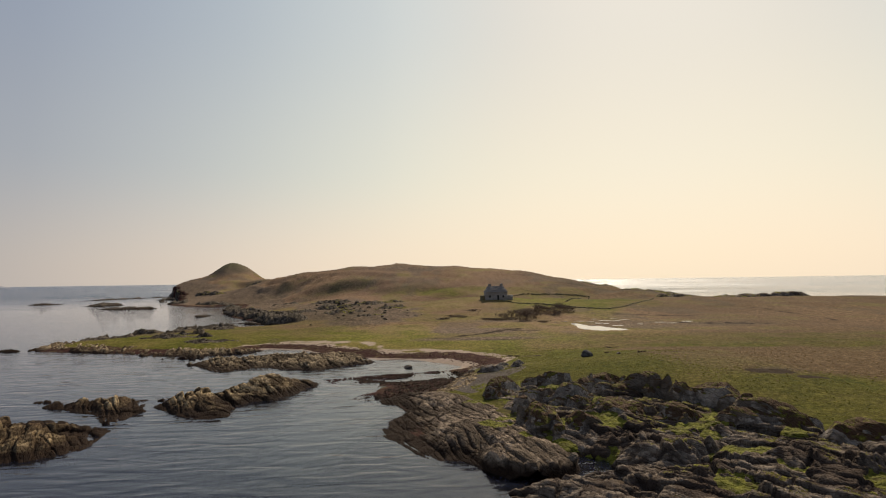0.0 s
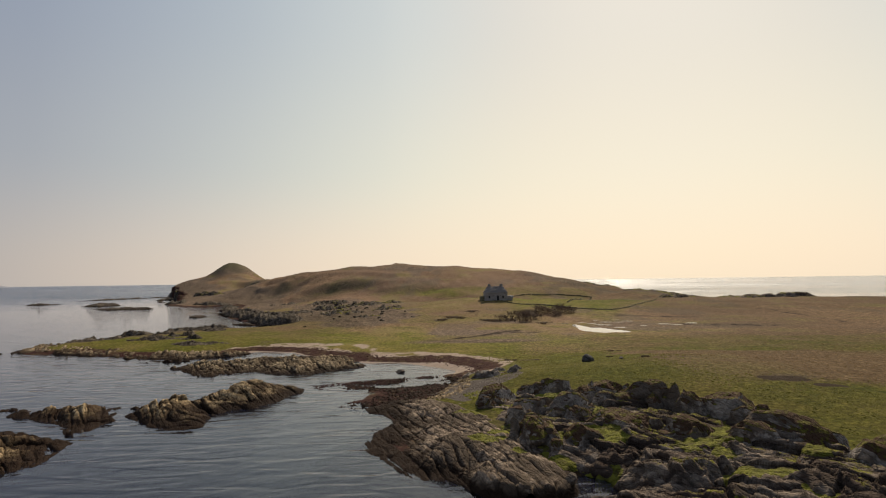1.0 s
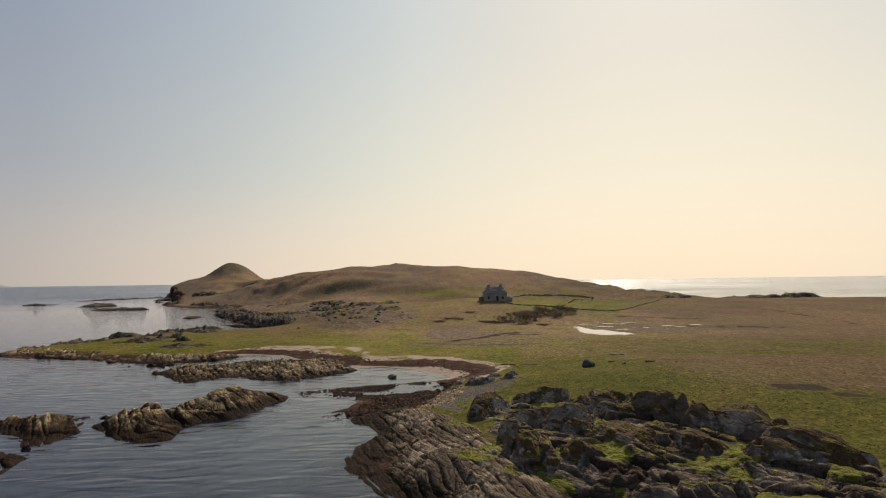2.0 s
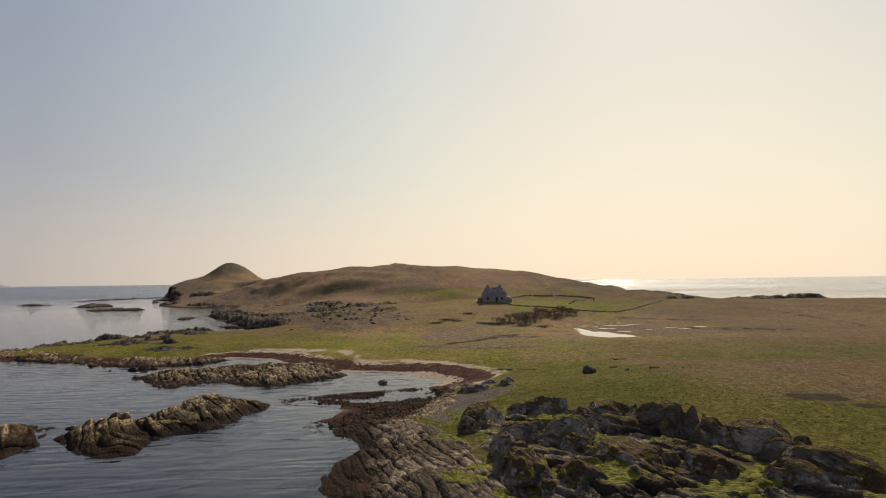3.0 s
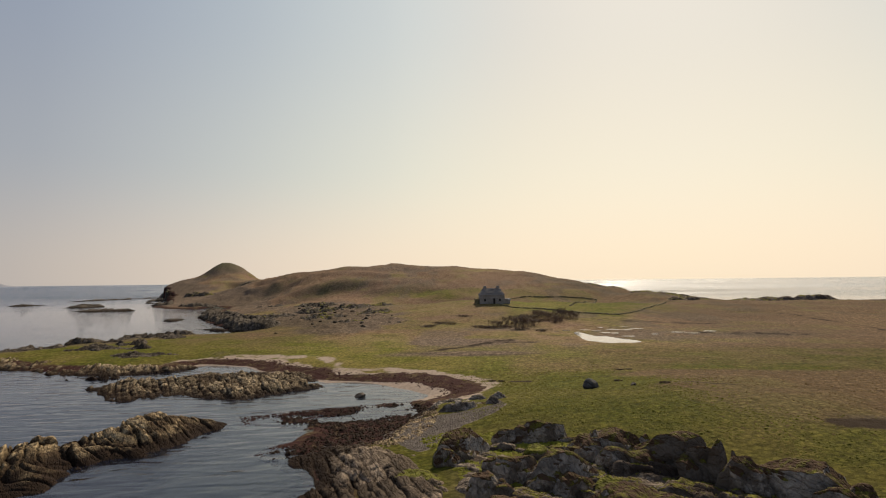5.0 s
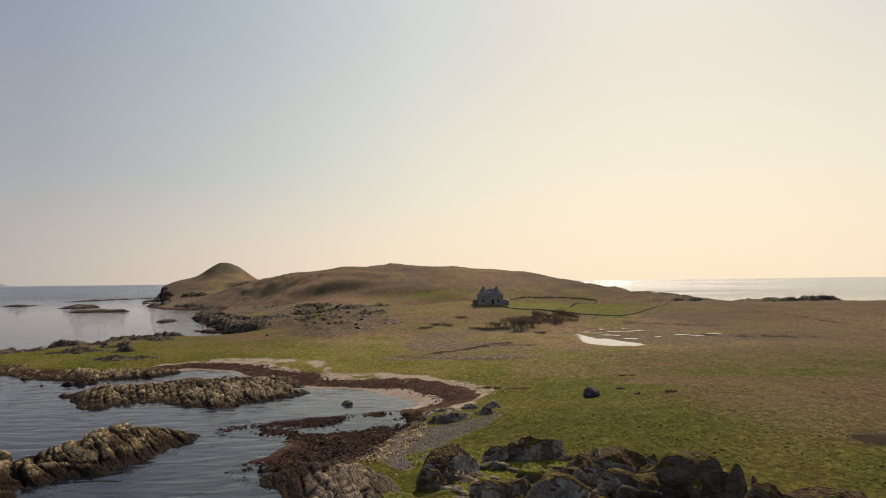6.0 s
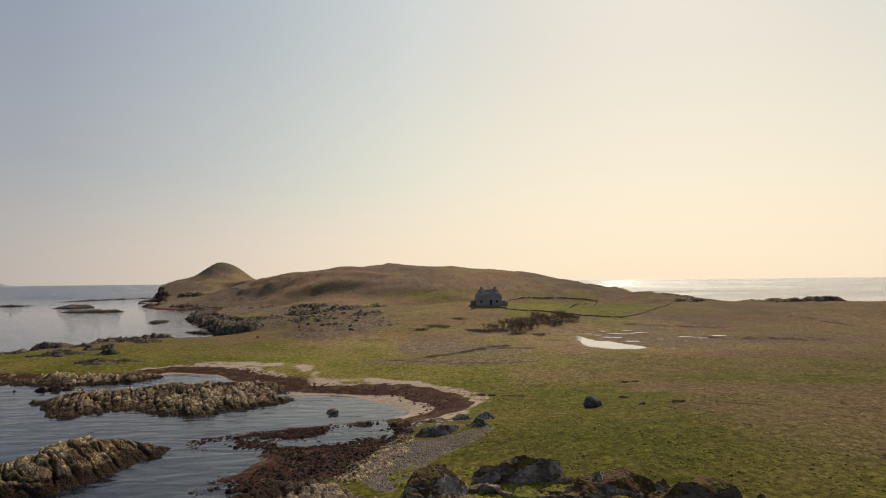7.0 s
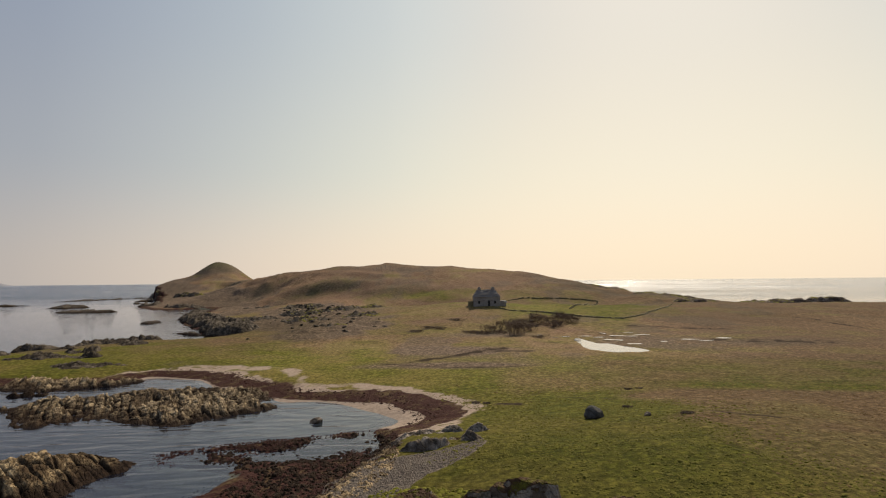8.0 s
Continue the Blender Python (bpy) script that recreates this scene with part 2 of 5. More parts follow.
    bed = n.mix(n.soft_mask(n.attribute("shoal"), n.noise(0.5, 5, 0.6, n.scaled(0.5, 1.6, 1, 20)), 0.2), bed, (0.30, 0.29, 0.225))
    base = n.mix(n.soft_mask(n.attribute("bed"), mid, 0.1), base, bed)
    n.link(base, b.inputs["Base Color"])
    b.inputs["Roughness"].default_value = 0.95
    b.inputs["Specular IOR Level"].default_value = 0.03
    n.link(n.bump(fine, 0.6, 0.06, n.bump(mid, 0.7, 0.25)), b.inputs["Normal"])
    return m


def rock_material(name, dark, mid_c, light, lichen, mossy=0.0, wet=0.0, turn=21, patch=0.50, heather=0.0):
    """Banded shore rock: black weedy foot by the tide, blotches of dark lichen, turf on top."""
    m, t, b = material(name)
    n = Nodes(t)
    lines = n.noise(3.0, 6, 0.68, n.scaled(2.6, 0.30, 1.8, turn), 0.5)
    fine, blot, wide = n.noise(13.0, 6, 0.72), n.noise(0.9, 6, 0.62), n.noise(0.28, 4, 0.55)
    tone = n.math("ADD", n.math("MULTIPLY", lines, 0.45), n.math("MULTIPLY", n.noise(1.3, 5, 0.6), 0.55))
    base = n.ramp(tone, (0.34, dark), (0.45, mid_c), (0.58, light))
    base = n.mix(n.ramp(blot, (0.52, 0.0), (0.58, 0.85)), base, n.mix(fine, dark, lichen))
    base = n.mix(n.ramp(wide, (patch, 0.0), (patch + 0.06, 0.85)), base, n.mix(fine, dark, lichen))
    base = n.mix(n.ramp(fine, (0.56, 0.0), (0.72, 0.5)), base, dark)
    # cracks darkened in the colour, for their deep shade and the dirt in them
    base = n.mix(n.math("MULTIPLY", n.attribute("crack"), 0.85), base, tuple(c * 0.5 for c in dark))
    warped = t.nodes.new("ShaderNodeVectorMath")
    n.link(n.scaled(1.7, 0.34, 1.3, turn), warped.inputs[0])
    sway = t.nodes.new("ShaderNodeTexNoise")
    sway.inputs["Scale"].default_value, sway.inputs["Detail"].default_value = 0.9, 3
    n.link(n.place, sway.inputs["Vector"])
    n.link(sway.outputs["Color"], warped.inputs[1])
    split_ = n.cells(1.7, warped.outputs[0], "DISTANCE_TO_EDGE")
    base = n.mix(n.ramp(split_, (0.0, 0.28), (0.045, 0.0)), base, dark)
    if wet:
        z = n.math("ADD", n.math("MULTIPLY", n.axis(2), 0.5), n.math("MULTIPLY", n.math("SUBTRACT", blot, 0.5), 0.8))
        tide = n.ramp(z, (max(0.0, wet / 2 - 0.10), 1.0), (wet / 2 + 0.10, 0.0))
        base = n.mix(tide, base, n.ramp(fine, (0.3, (0.009, 0.006, 0.005)), (0.72, (0.047, 0.027, 0.015))))
    if mossy:
        moss = n.soft_mask(n.attribute("moss"), n.noise(1.6, 5, 0.65), 0.07)
        turf = n.ramp(n.noise(1.8, 6, 0.7), (0.40 + heather, (0.082, 0.046, 0.026)), (0.47 + heather, (0.105, 0.088, 0.018)), (0.58 + heather, (0.190, 0.172, 0.026)))
        base = n.mix(moss, base, turf)
        fresh = n.ramp(n.noise(1.5, 6, 0.7), (0.38, (0.070, 0.056, 0.016)), (0.48, (0.125, 0.120, 0.020)), (0.66, (0.225, 0.212, 0.030)))
        base = n.mix(n.soft_mask(n.attribute("turf"), n.noise(1.1, 6, 0.7), 0.14), base, fresh)
    n.link(base, b.inputs["Base Color"])
    b.inputs["Roughness"].default_value = 0.85
    b.inputs["Specular IOR Level"].default_value = 0.06
    n.link(n.bump(fine, 0.8, 0.045, n.bump(lines, 0.9, 0.10, n.bump(n.ramp(split_, (0.0, 0.0), (0.12, 1.0)), 0.8, 0.08))), b.inputs["Normal"])
    return m


def water_material(name, deep, clear, swell, ripple, sheen=(0.88, 0.91, 1.0)):
    m, t, b = material(name)
    n = Nodes(t)
    t.nodes.remove(b)
    long = n.noise(0.95, 1, 0.45, n.scaled(0.24, 0.80, 1, 6), 0.8)
    short = n.noise(2.4, 4, 0.6, n.scaled(0.7, 1.3, 1, -12), 0.8)
    calm = n.noise(0.035, 3, 0.5, n.scaled(0.6, 1.6, 1, 4))
    gust = n.ramp(calm, (0.38, 0.25), (0.62, 1.0))
    off = t.nodes.new("ShaderNodeVectorMath")
    off.operation = "DISTANCE"
    off.inputs[1].default_value = (-20, 90, 0)
    n.link(n.place, off.inputs[0])
    open_sea = n.ramp(n.math("ADD", n.math("DIVIDE", off.outputs["Value"], 1000.0), n.math("MULTIPLY", n.math("SUBTRACT", calm, 0.5), 0.25)), (0.26, 0.0), (0.52, 1.0))
    height = n.math("ADD", n.math("MULTIPLY", long, swell), n.math("MULTIPLY", n.math("MULTIPLY", short, gust), ripple))
    bands = n.noise(0.0035, 4, 0.6, n.scaled(0.35, 1.8, 1, 3))
    open_sea = n.math("MULTIPLY", open_sea, n.ramp(bands, (0.38, 0.45), (0.62, 1.0)))
    streak = n.ramp(n.noise(0.006, 5, 0.65, n.scaled(0.10, 1.6, 1, 4)), (0.40, 0.1), (0.60, 1.0))
    chop = t.nodes.new("ShaderNodeTexNoise")
    chop.inputs["Scale"].default_value, chop.inputs["Detail"].default_value = 0.9, 2
    n.link(n.scaled(0.6, 1.3, 1), chop.inputs["Vector"])
    lean = t.nodes.new("ShaderNodeVectorMath")
    lean.operation = "SUBTRACT"
    lean.inputs[1].default_value = (0.5, 0.5, 0.5)
    n.link(chop.outputs["Color"], lean.inputs[0])
    steep = t.nodes.new("ShaderNodeVectorMath")
    steep.operation = "ABSOLUTE"
    n.link(lean.outputs[0], steep.inputs[0])
    tilt = t.nodes.new("ShaderNodeVectorMath")
    tilt.operation = "MULTIPLY"
    tilt.inputs[1].default_value = (0.5, -1, 0)     # wind waves, all leaned one way so that the sea reflects higher, darker sky
    n.link(steep.outputs[0], tilt.inputs[0])
    slope = t.nodes.new("ShaderNodeVectorMath")
    slope.operation = "SCALE"
    n.link(tilt.outputs[0], slope.inputs[0])
    n.link(n.math("ADD", n.math("MULTIPLY", open_sea, 1.8), n.math("MULTIPLY", gust, ripple * 0.9)), slope.inputs["Scale"])
    total = t.nodes.new("ShaderNodeVectorMath")
    n.link(n.bump(height, 1.0, 1.0), total.inputs[0])
    n.link(slope.outputs[0], total.inputs[1])
    level = t.nodes.new("ShaderNodeVectorMath")
    level.operation = "NORMALIZE"
    n.link(total.outputs[0], level.inputs[0])
    normal = level.outputs[0]
    body = t.nodes.new("ShaderNodeBsdfDiffuse")
    body.inputs["Color"].default_value = (*deep, 1)
    see = t.nodes.new("ShaderNodeBsdfTransparent")
    see.inputs["Color"].default_value = (0.78, 0.83, 0.80, 1)
    under = t.nodes.new("ShaderNodeMixShader")
    under.inputs[0].default_value = clear
    gloss = t.nodes.new("ShaderNodeBsdfGlossy")
    n.link(n.math("ADD", n.math("MULTIPLY", n.math("MULTIPLY", open_sea, streak), 0.21), n.math("MULTIPLY", gust, 0.04)), gloss.inputs["Roughness"])
    gloss.inputs["Color"].default_value = (*sheen, 1)
    fres = t.nodes.new("ShaderNodeFresnel")
    fres.inputs["IOR"].default_value = 1.33
    over = t.nodes.new("ShaderNodeMixShader")
    for a_, b_ in ((normal, gloss.inputs["Normal"]), (normal, fres.inputs["Normal"]), (body.outputs[0], under.inputs[1]), (see.outputs[0], under.inputs[2]),
                   (fres.outputs[0], over.inputs[0]), (under.outputs[0], over.inputs[1]), (gloss.outputs[0], over.inputs[2]),
                   (over.outputs[0], t.nodes["Material Output"].inputs["Surface"])):
        n.link(a_, b_)
    return m


def plain_material(name, low, high, scale, rough=0.9, relief=0.03):
    m, t, b = material(name)
    n = Nodes(t)
    f, c = n.noise(scale, 5, 0.65), n.noise(scale * 0.13, 4)
    n.link(n.mix(0.35, n.ramp(f, (0.28, low), (0.72, high)), n.ramp(c, (0.3, low), (0.7, high))), b.inputs["Base Color"])
    b.inputs["Roughness"].default_value = rough
    b.inputs["Specular IOR Level"].default_value = 0.05
    n.link(n.bump(f, 0.6, relief), b.inputs["Normal"])
    return m


GROUND = ground_material()
SHORE_ROCK = rock_material("shore_rock", (0.036, 0.026, 0.018), (0.30, 0.210, 0.112), (0.60, 0.445, 0.250), (0.10, 0.058, 0.028), 0.0, 0.66, 34, 0.505)
REEF_ROCK = rock_material("reef_rock", (0.040, 0.030, 0.022), (0.26, 0.190, 0.112), (0.54, 0.415, 0.255), (0.115, 0.070, 0.036), 0.0, 0.34, 30, 0.52)
# weedy foot set higher: its black also stands for shadow in the cleft
PLATE_ROCK = rock_material("ribbed_plate_rock", (0.052, 0.039, 0.031), (0.205, 0.150, 0.106), (0.42, 0.315, 0.215), (0.15, 0.104, 0.064), 1.0, 0.62, 24, 0.48)
LAYER_ROCK = rock_material("layered_brown_rock", (0.045, 0.034, 0.028), (0.142, 0.106, 0.078), (0.32, 0.25, 0.183), (0.105, 0.066, 0.042), 1.0, 0.18, 52)
CRAG_ROCK = rock_material("crag_rock", (0.100, 0.083, 0.067), (0.235, 0.198, 0.160), (0.42, 0.35, 0.275), (0.130, 0.090, 0.056), 1.0, heather=0.10)
DARK_ROCK = rock_material("dark_far_rock", (0.030, 0.025, 0.021), (0.092, 0.073, 0.055), (0.215, 0.172, 0.126), (0.085, 0.064, 0.041), 1.0, 0.45)
SEA = water_material("sea_water", (0.024, 0.028, 0.048), 0.70, 0.092, 0.015, (0.95, 0.96, 1.0))
POOL = water_material("pool_water", (0.42, 0.41, 0.38), 0.12, 0.003, 0.002, (1.0, 1.0, 1.0))
TURF = plain_material("tussock_grass", (0.072, 0.068, 0.011), (0.150, 0.130, 0.022), 1.2)
TWIG = plain_material("bare_twigs", (0.13, 0.094, 0.068), (0.26, 0.195, 0.140), 6.0)
WEED = plain_material("wet_seaweed", (0.010, 0.005, 0.005), (0.080, 0.035, 0.026), 3.4, 0.85, 0.05)
STONE = plain_material("grey_wall_stone", (0.19, 0.17, 0.15), (0.42, 0.38, 0.335), 2.6)
SLATE = plain_material("weathered_slate", (0.13, 0.115, 0.10), (0.29, 0.255, 0.22), 2.6)
LIME = plain_material("old_limewash", (0.55, 0.53, 0.48), (0.80, 0.78, 0.73), 2.0)
DYKE = plain_material("mossy_dyke_stone", (0.13, 0.115, 0.062), (0.27, 0.23, 0.135), 2.0)
DARK = plain_material("dark_opening", (0.030, 0.028, 0.026), (0.060, 0.055, 0.050), 3.0)

# ---------------------------------------------------------------- lie of the land
NEAR_COAST = [(150, -10), (70, 8), (30, 20), (16, 28), (8, 34), (5, 38), (4.8, 41), (9.2, 42.7), (4.6, 43.8), (0.8, 45.6), (-1.6, 46.8), (-3.6, 53), (-3.2, 58), (-4.6, 63), (-6, 66),
              (-9.2, 67), (-7.5, 70.5), (-7, 74), (-13.5, 76.5), (-13, 78.5), (-5, 82.3), (1.2, 87.5), (0.3, 90.5), (-3, 94), (-8.5, 97.4), (-13, 97.2), (-18, 103),
              (-22.5, 105), (-25, 108.5), (-28, 112), (-34, 112), (-38, 109)]
FAR_COAST = [(-44, 105.5), (-55, 107), (-67, 112.5), (-76, 112.5), (-82, 120), (-79, 131), (-75, 143), (-71, 154), (-63, 162), (-54, 165), (-52, 169), (-56, 176), (-63, 188),
             (-73, 205), (-90, 232), (-97, 252), (-110, 300), (-116, 314), (-141, 309), (-166, 346), (-181, 384), (-199, 424), (-235, 488), (-248, 560), (-225, 620), (-100, 560),
             (20, 460), (110, 380), (170, 300), (300, 270), (500, 150), (600, 0), (400, -60)]
COAST = rounded(NEAR_COAST + FAR_COAST, 4)
# ridge line of the hill: x, y, height
RIDGE = [(-228, 507, 10), (-211, 488, 15.6), (-175, 470, 14.5), (-146, 452, 14.2), (-118, 410, 13.0), (-90, 357, 17.6), (-62, 352, 19.2), (-36, 350, 20.9), (-18, 348, 19.2), (-2, 345, 19.3),
         (22, 338, 17.2), (33, 332, 15.8), (48, 316, 8.0), (61, 300, 5.6), (84, 285, 6.2), (95, 268, 2.8)]
# mounds: x, y, height, reach along x, reach along y
KNOLL = (-187.5, 500, 15.6, 17, 24)
MOUNDS = [(16, 208, 3.8, 42, 34), (25, 70, 2.0, 19, 20), (-45, 250, 1.6, 40, 40), (150, 235, 1.7, 90, 40), (90, 215, 0.7, 50, 40), (7, 78, 0.5, 7, 7)]
BAY = rounded([(12, 80), (12, 95), (0, 104), (-12, 112), (-22, 122), (-36, 119), (-40, 108), (-30, 104), (-12, 92), (-2, 82)], 4)
PEBBLES = rounded([(9, 75), (6, 73.5), (1, 72.5), (-1, 70), (1.5, 65), (3, 64), (5, 68.5), (8, 72)], 4)
WEEDY = rounded([(-10, 66), (-5, 64.5), (0, 68), (1, 72), (3, 76), (2, 82), (0, 86), (-5, 83.5), (-14, 79.5), (-15, 76), (-9, 74)], 4)
POND_EDGE = [(27.6, 145.5), (27.1, 137), (27.6, 131.5), (29.8, 128.2), (33.2, 127.4), (36.4, 129.4), (35.6, 134.5), (33.6, 137.2), (32.6, 140.8), (30.6, 142.0), (29.6, 146.0), (28.9, 150.5)]
POND = rounded(POND_EDGE, 4)


# steep grassy scarps in the hillside: x, y of the foot, half length, drop
SCARPS = [(-57, 300, 20, 1.5), (-24, 286, 18, 1.3), (-96, 335, 10, 1.2), (-150, 440, 16, 3.0)]


def rough_slope(x, y):
    """How far a place belongs to the broken, heathery slope below the hill."""
    t = np.clip(((x + 26) * -24 + (y - 172) * 62) / (24 ** 2 + 62 ** 2), -0.1, 1.1)
    off = np.hypot((x + 26 + 24 * t) / 15, (y - 172 - 62 * t) / 24)
    low = np.hypot((x + 76) / 14, (y - 250) / 26)
    shore = smooth(0.35, 0.75, along_line(x, y, [(-214, 468), (-196, 432), (-170, 390), (-140, 352), (-108, 318), (-98, 290)], 19) + 0.4 * fbm(x, y, 13, 3, 86))
    return np.clip(np.maximum(np.maximum(0.9 * shore, 1 - smooth(0.55, 1.15, off + 0.5 * fbm(x, y, 11, 3, 95))), 1 - smooth(0.5, 1.1, low + 0.5 * fbm(x, y, 11, 3, 94))), 0, 1)


def along_line(x, y, points, wide):
    """1 on a line through the points, falling off to its sides."""
    best = np.full(np.shape(x), 1e9)
    for (ax, ay), (bx, by) in zip(points, points[1:]):
        ex, ey = bx - ax, by - ay
        t = np.clip(((x - ax) * ex + (y - ay) * ey) / (ex * ex + ey * ey), 0, 1)
        best = np.minimum(best, np.hypot(x - ax - t * ex, y - ay - t * ey))
    return np.exp(-(best / wide) ** 2)


def along_ridge(x, y):
    """Hill slopes on both sides of the ridge line, broken by ledges."""
    out = np.zeros(np.shape(x))
    for (ax, ay, az), (bx, by, bz) in zip(RIDGE, RIDGE[1:]):
        ex, ey = bx - ax, by - ay
        t = np.clip(((x - ax) * ex + (y - ay) * ey) / (ex * ex + ey * ey), 0, 1)
        d = np.hypot(x - ax - t * ex, y - ay - t * ey)
        h = az + (bz - az) * t
        reach = 30 + 4.2 * h
        fall = np.clip(1 - d / reach, 0, 1)
        out = out + (h * (0.55 * fall ** 1.25 + 0.45 * smooth(0, 1, fall))) ** 14
    out = out ** (1 / 14)
    step = 3.4
    roll = 4.0 * fbm(x, y, 70, 4, 61)
    q = (out + roll) / step
    ledge = step * (np.floor(q) + smooth(0.15, 0.75, q - np.floor(q))) - roll
    return np.maximum(out + 0.38 * (ledge - out) * smooth(1.5, 6, out) * smooth(-0.25, 0.3, fbm(x, y, 55, 2, 63)), 0)


def terrain(x, y):
    """Height of the ground, and its distance from the tide line."""
    warp = np.clip(np.hypot(x, y - 30) / 120, 0.15, 2.2)
    d = inside(COAST, x + warp * 1.6 * fbm(x, y, 7, 3, 5), y + warp * 1.6 * fbm(x, y, 7, 3, 6))
    shore = 1.35 * (1 - np.exp(-np.clip(d, 0, None) / 6.0)) + 0.55 * smooth(8, 60, d)
    h = np.where(d > 0, shore, np.clip(0.13 * d, -3.0, 0))
    land = smooth(0, 26, d)
    for mx, my, mh, rx, ry in MOUNDS:
        h = h + land * mh * np.exp(-((x - mx) / rx) ** 2 - ((y - my) / ry) ** 2)
    hill = along_ridge(x, y) * smooth(-4, 55, d + 36 * smooth(150, 200, -x))
    h = np.where(h > 0, (np.maximum(h, 0) ** 4 + hill ** 4) ** 0.25, h)
    far = smooth(110, 260, y)
    h = h - land * (2.4 * np.exp(-((x + 60) / 26) ** 4 - ((y - 288) / 13) ** 2) + 2.0 * np.exp(-((x + 14) / 26) ** 4 - ((y - 262) / 12) ** 2))
    mx, my, mh, rx, ry = KNOLL
    h = h + land * mh * np.exp(-(((x - mx) / np.where(x > mx, rx + 5, rx)) ** 2 + ((y - my) / ry) ** 2) ** np.where(x > mx, 1.05, 1.3))
    for sx, sy, half, drop in SCARPS:
        foot = sy + 2.5 * fbm(x, y, 14, 2, 96)
        h = h - land * drop * np.exp(-((x - sx) / half) ** 4) * smooth(foot - 26, foot - 3, y) * (1 - smooth(foot - 3, foot + 6, y))
    rough = rough_slope(x, y)
    h = h + rough * (1.1 * np.abs(fbm(x, y, 7, 4, 97)) + 0.9 * np.clip(fbm(x, y, 3.2, 3, 98), 0, 1) - 0.2)
    h = h + land * (0.16 * fbm(x, y, 9, 4, 11) + far * (0.9 * fbm(x, y, 30, 5, 12) + 0.5 * fbm(x, y, 9, 3, 14)))
    h = h + smooth(1.5, 6, d) * 0.05 * fbm(x, y, 0.9, 3, 13)
    h = h - (h - 1.56 + 0.36 * smooth(-0.8, 1.4, inside(POND, x, y))) * smooth(-12, -1.5, inside(POND, x, y)) * land
    h = h + 0.22 * fbm(x, y, 3.5, 4, 68) * np.exp(-((x - 33) / 9) ** 4 - ((y - 139) / 15) ** 4)
    flat = smooth(-0.8, 2.2, inside(WEEDY, x, y)) * (1 - smooth(6, 12, d))
    h = h + flat * (0.02 + 0.46 * fbm(x, y, 3.4, 4, 66) - h) * (d > -3)
    h = h - 2.2 * np.exp(-((x - 7.4) / 4.0) ** 4 - ((y - 41.6) / 1.3) ** 2)
    h = h - 2.0 * np.exp(-((x - 9.9) / 1.5) ** 2 - ((y - 43.6) / 1.7) ** 2)
    return h, d


def height_at(x, y):
    return float(terrain(np.array([[x]], float), np.array([[y]], float))[0][0, 0])


# strips of bare dark peat and rank heather on the moor: line, half width, strength
PEAT = [([(0, 117.2), (5, 122.7), (11, 129.9), (13.5, 131)], 1.3, 0.95), ([(-4, 115.8), (4.7, 112.7), (12.3, 112.2), (17, 113)], 0.6, 0.8), ([(-4, 158.6), (1.4, 166.2)], 1.6, 0.8), ([(1.9, 178.7), (6.3, 173.6)], 1.6, 0.7),
        ([(44, 166), (52, 163.1), (60, 160)], 2.4, 0.85), ([(52, 141), (60, 138), (68, 137)], 3.6, 0.7), ([(13, 128), (17, 127.3)], 1.6, 0.7), ([(30.2, 62.6), (32.6, 63.0)], 1.05, 2.2), ([(33.6, 60.5), (35.2, 60.6)], 0.65, 2.0),
        ([(89.6, 188), (90.3, 166.5), (90.1, 154), (86, 140)], 1.2, 0.7), ([(16, 92), (21, 88.5)], 0.5, 0.6), ([(10.6, 90.6), (12.6, 89.6)], 0.45, 1.0), ([(25, 78.6), (27.2, 76.2), (29, 75.4)], 0.4, 0.8), ([(20.5, 141), (26, 139), (24, 132)], 1.4, 0.6)]


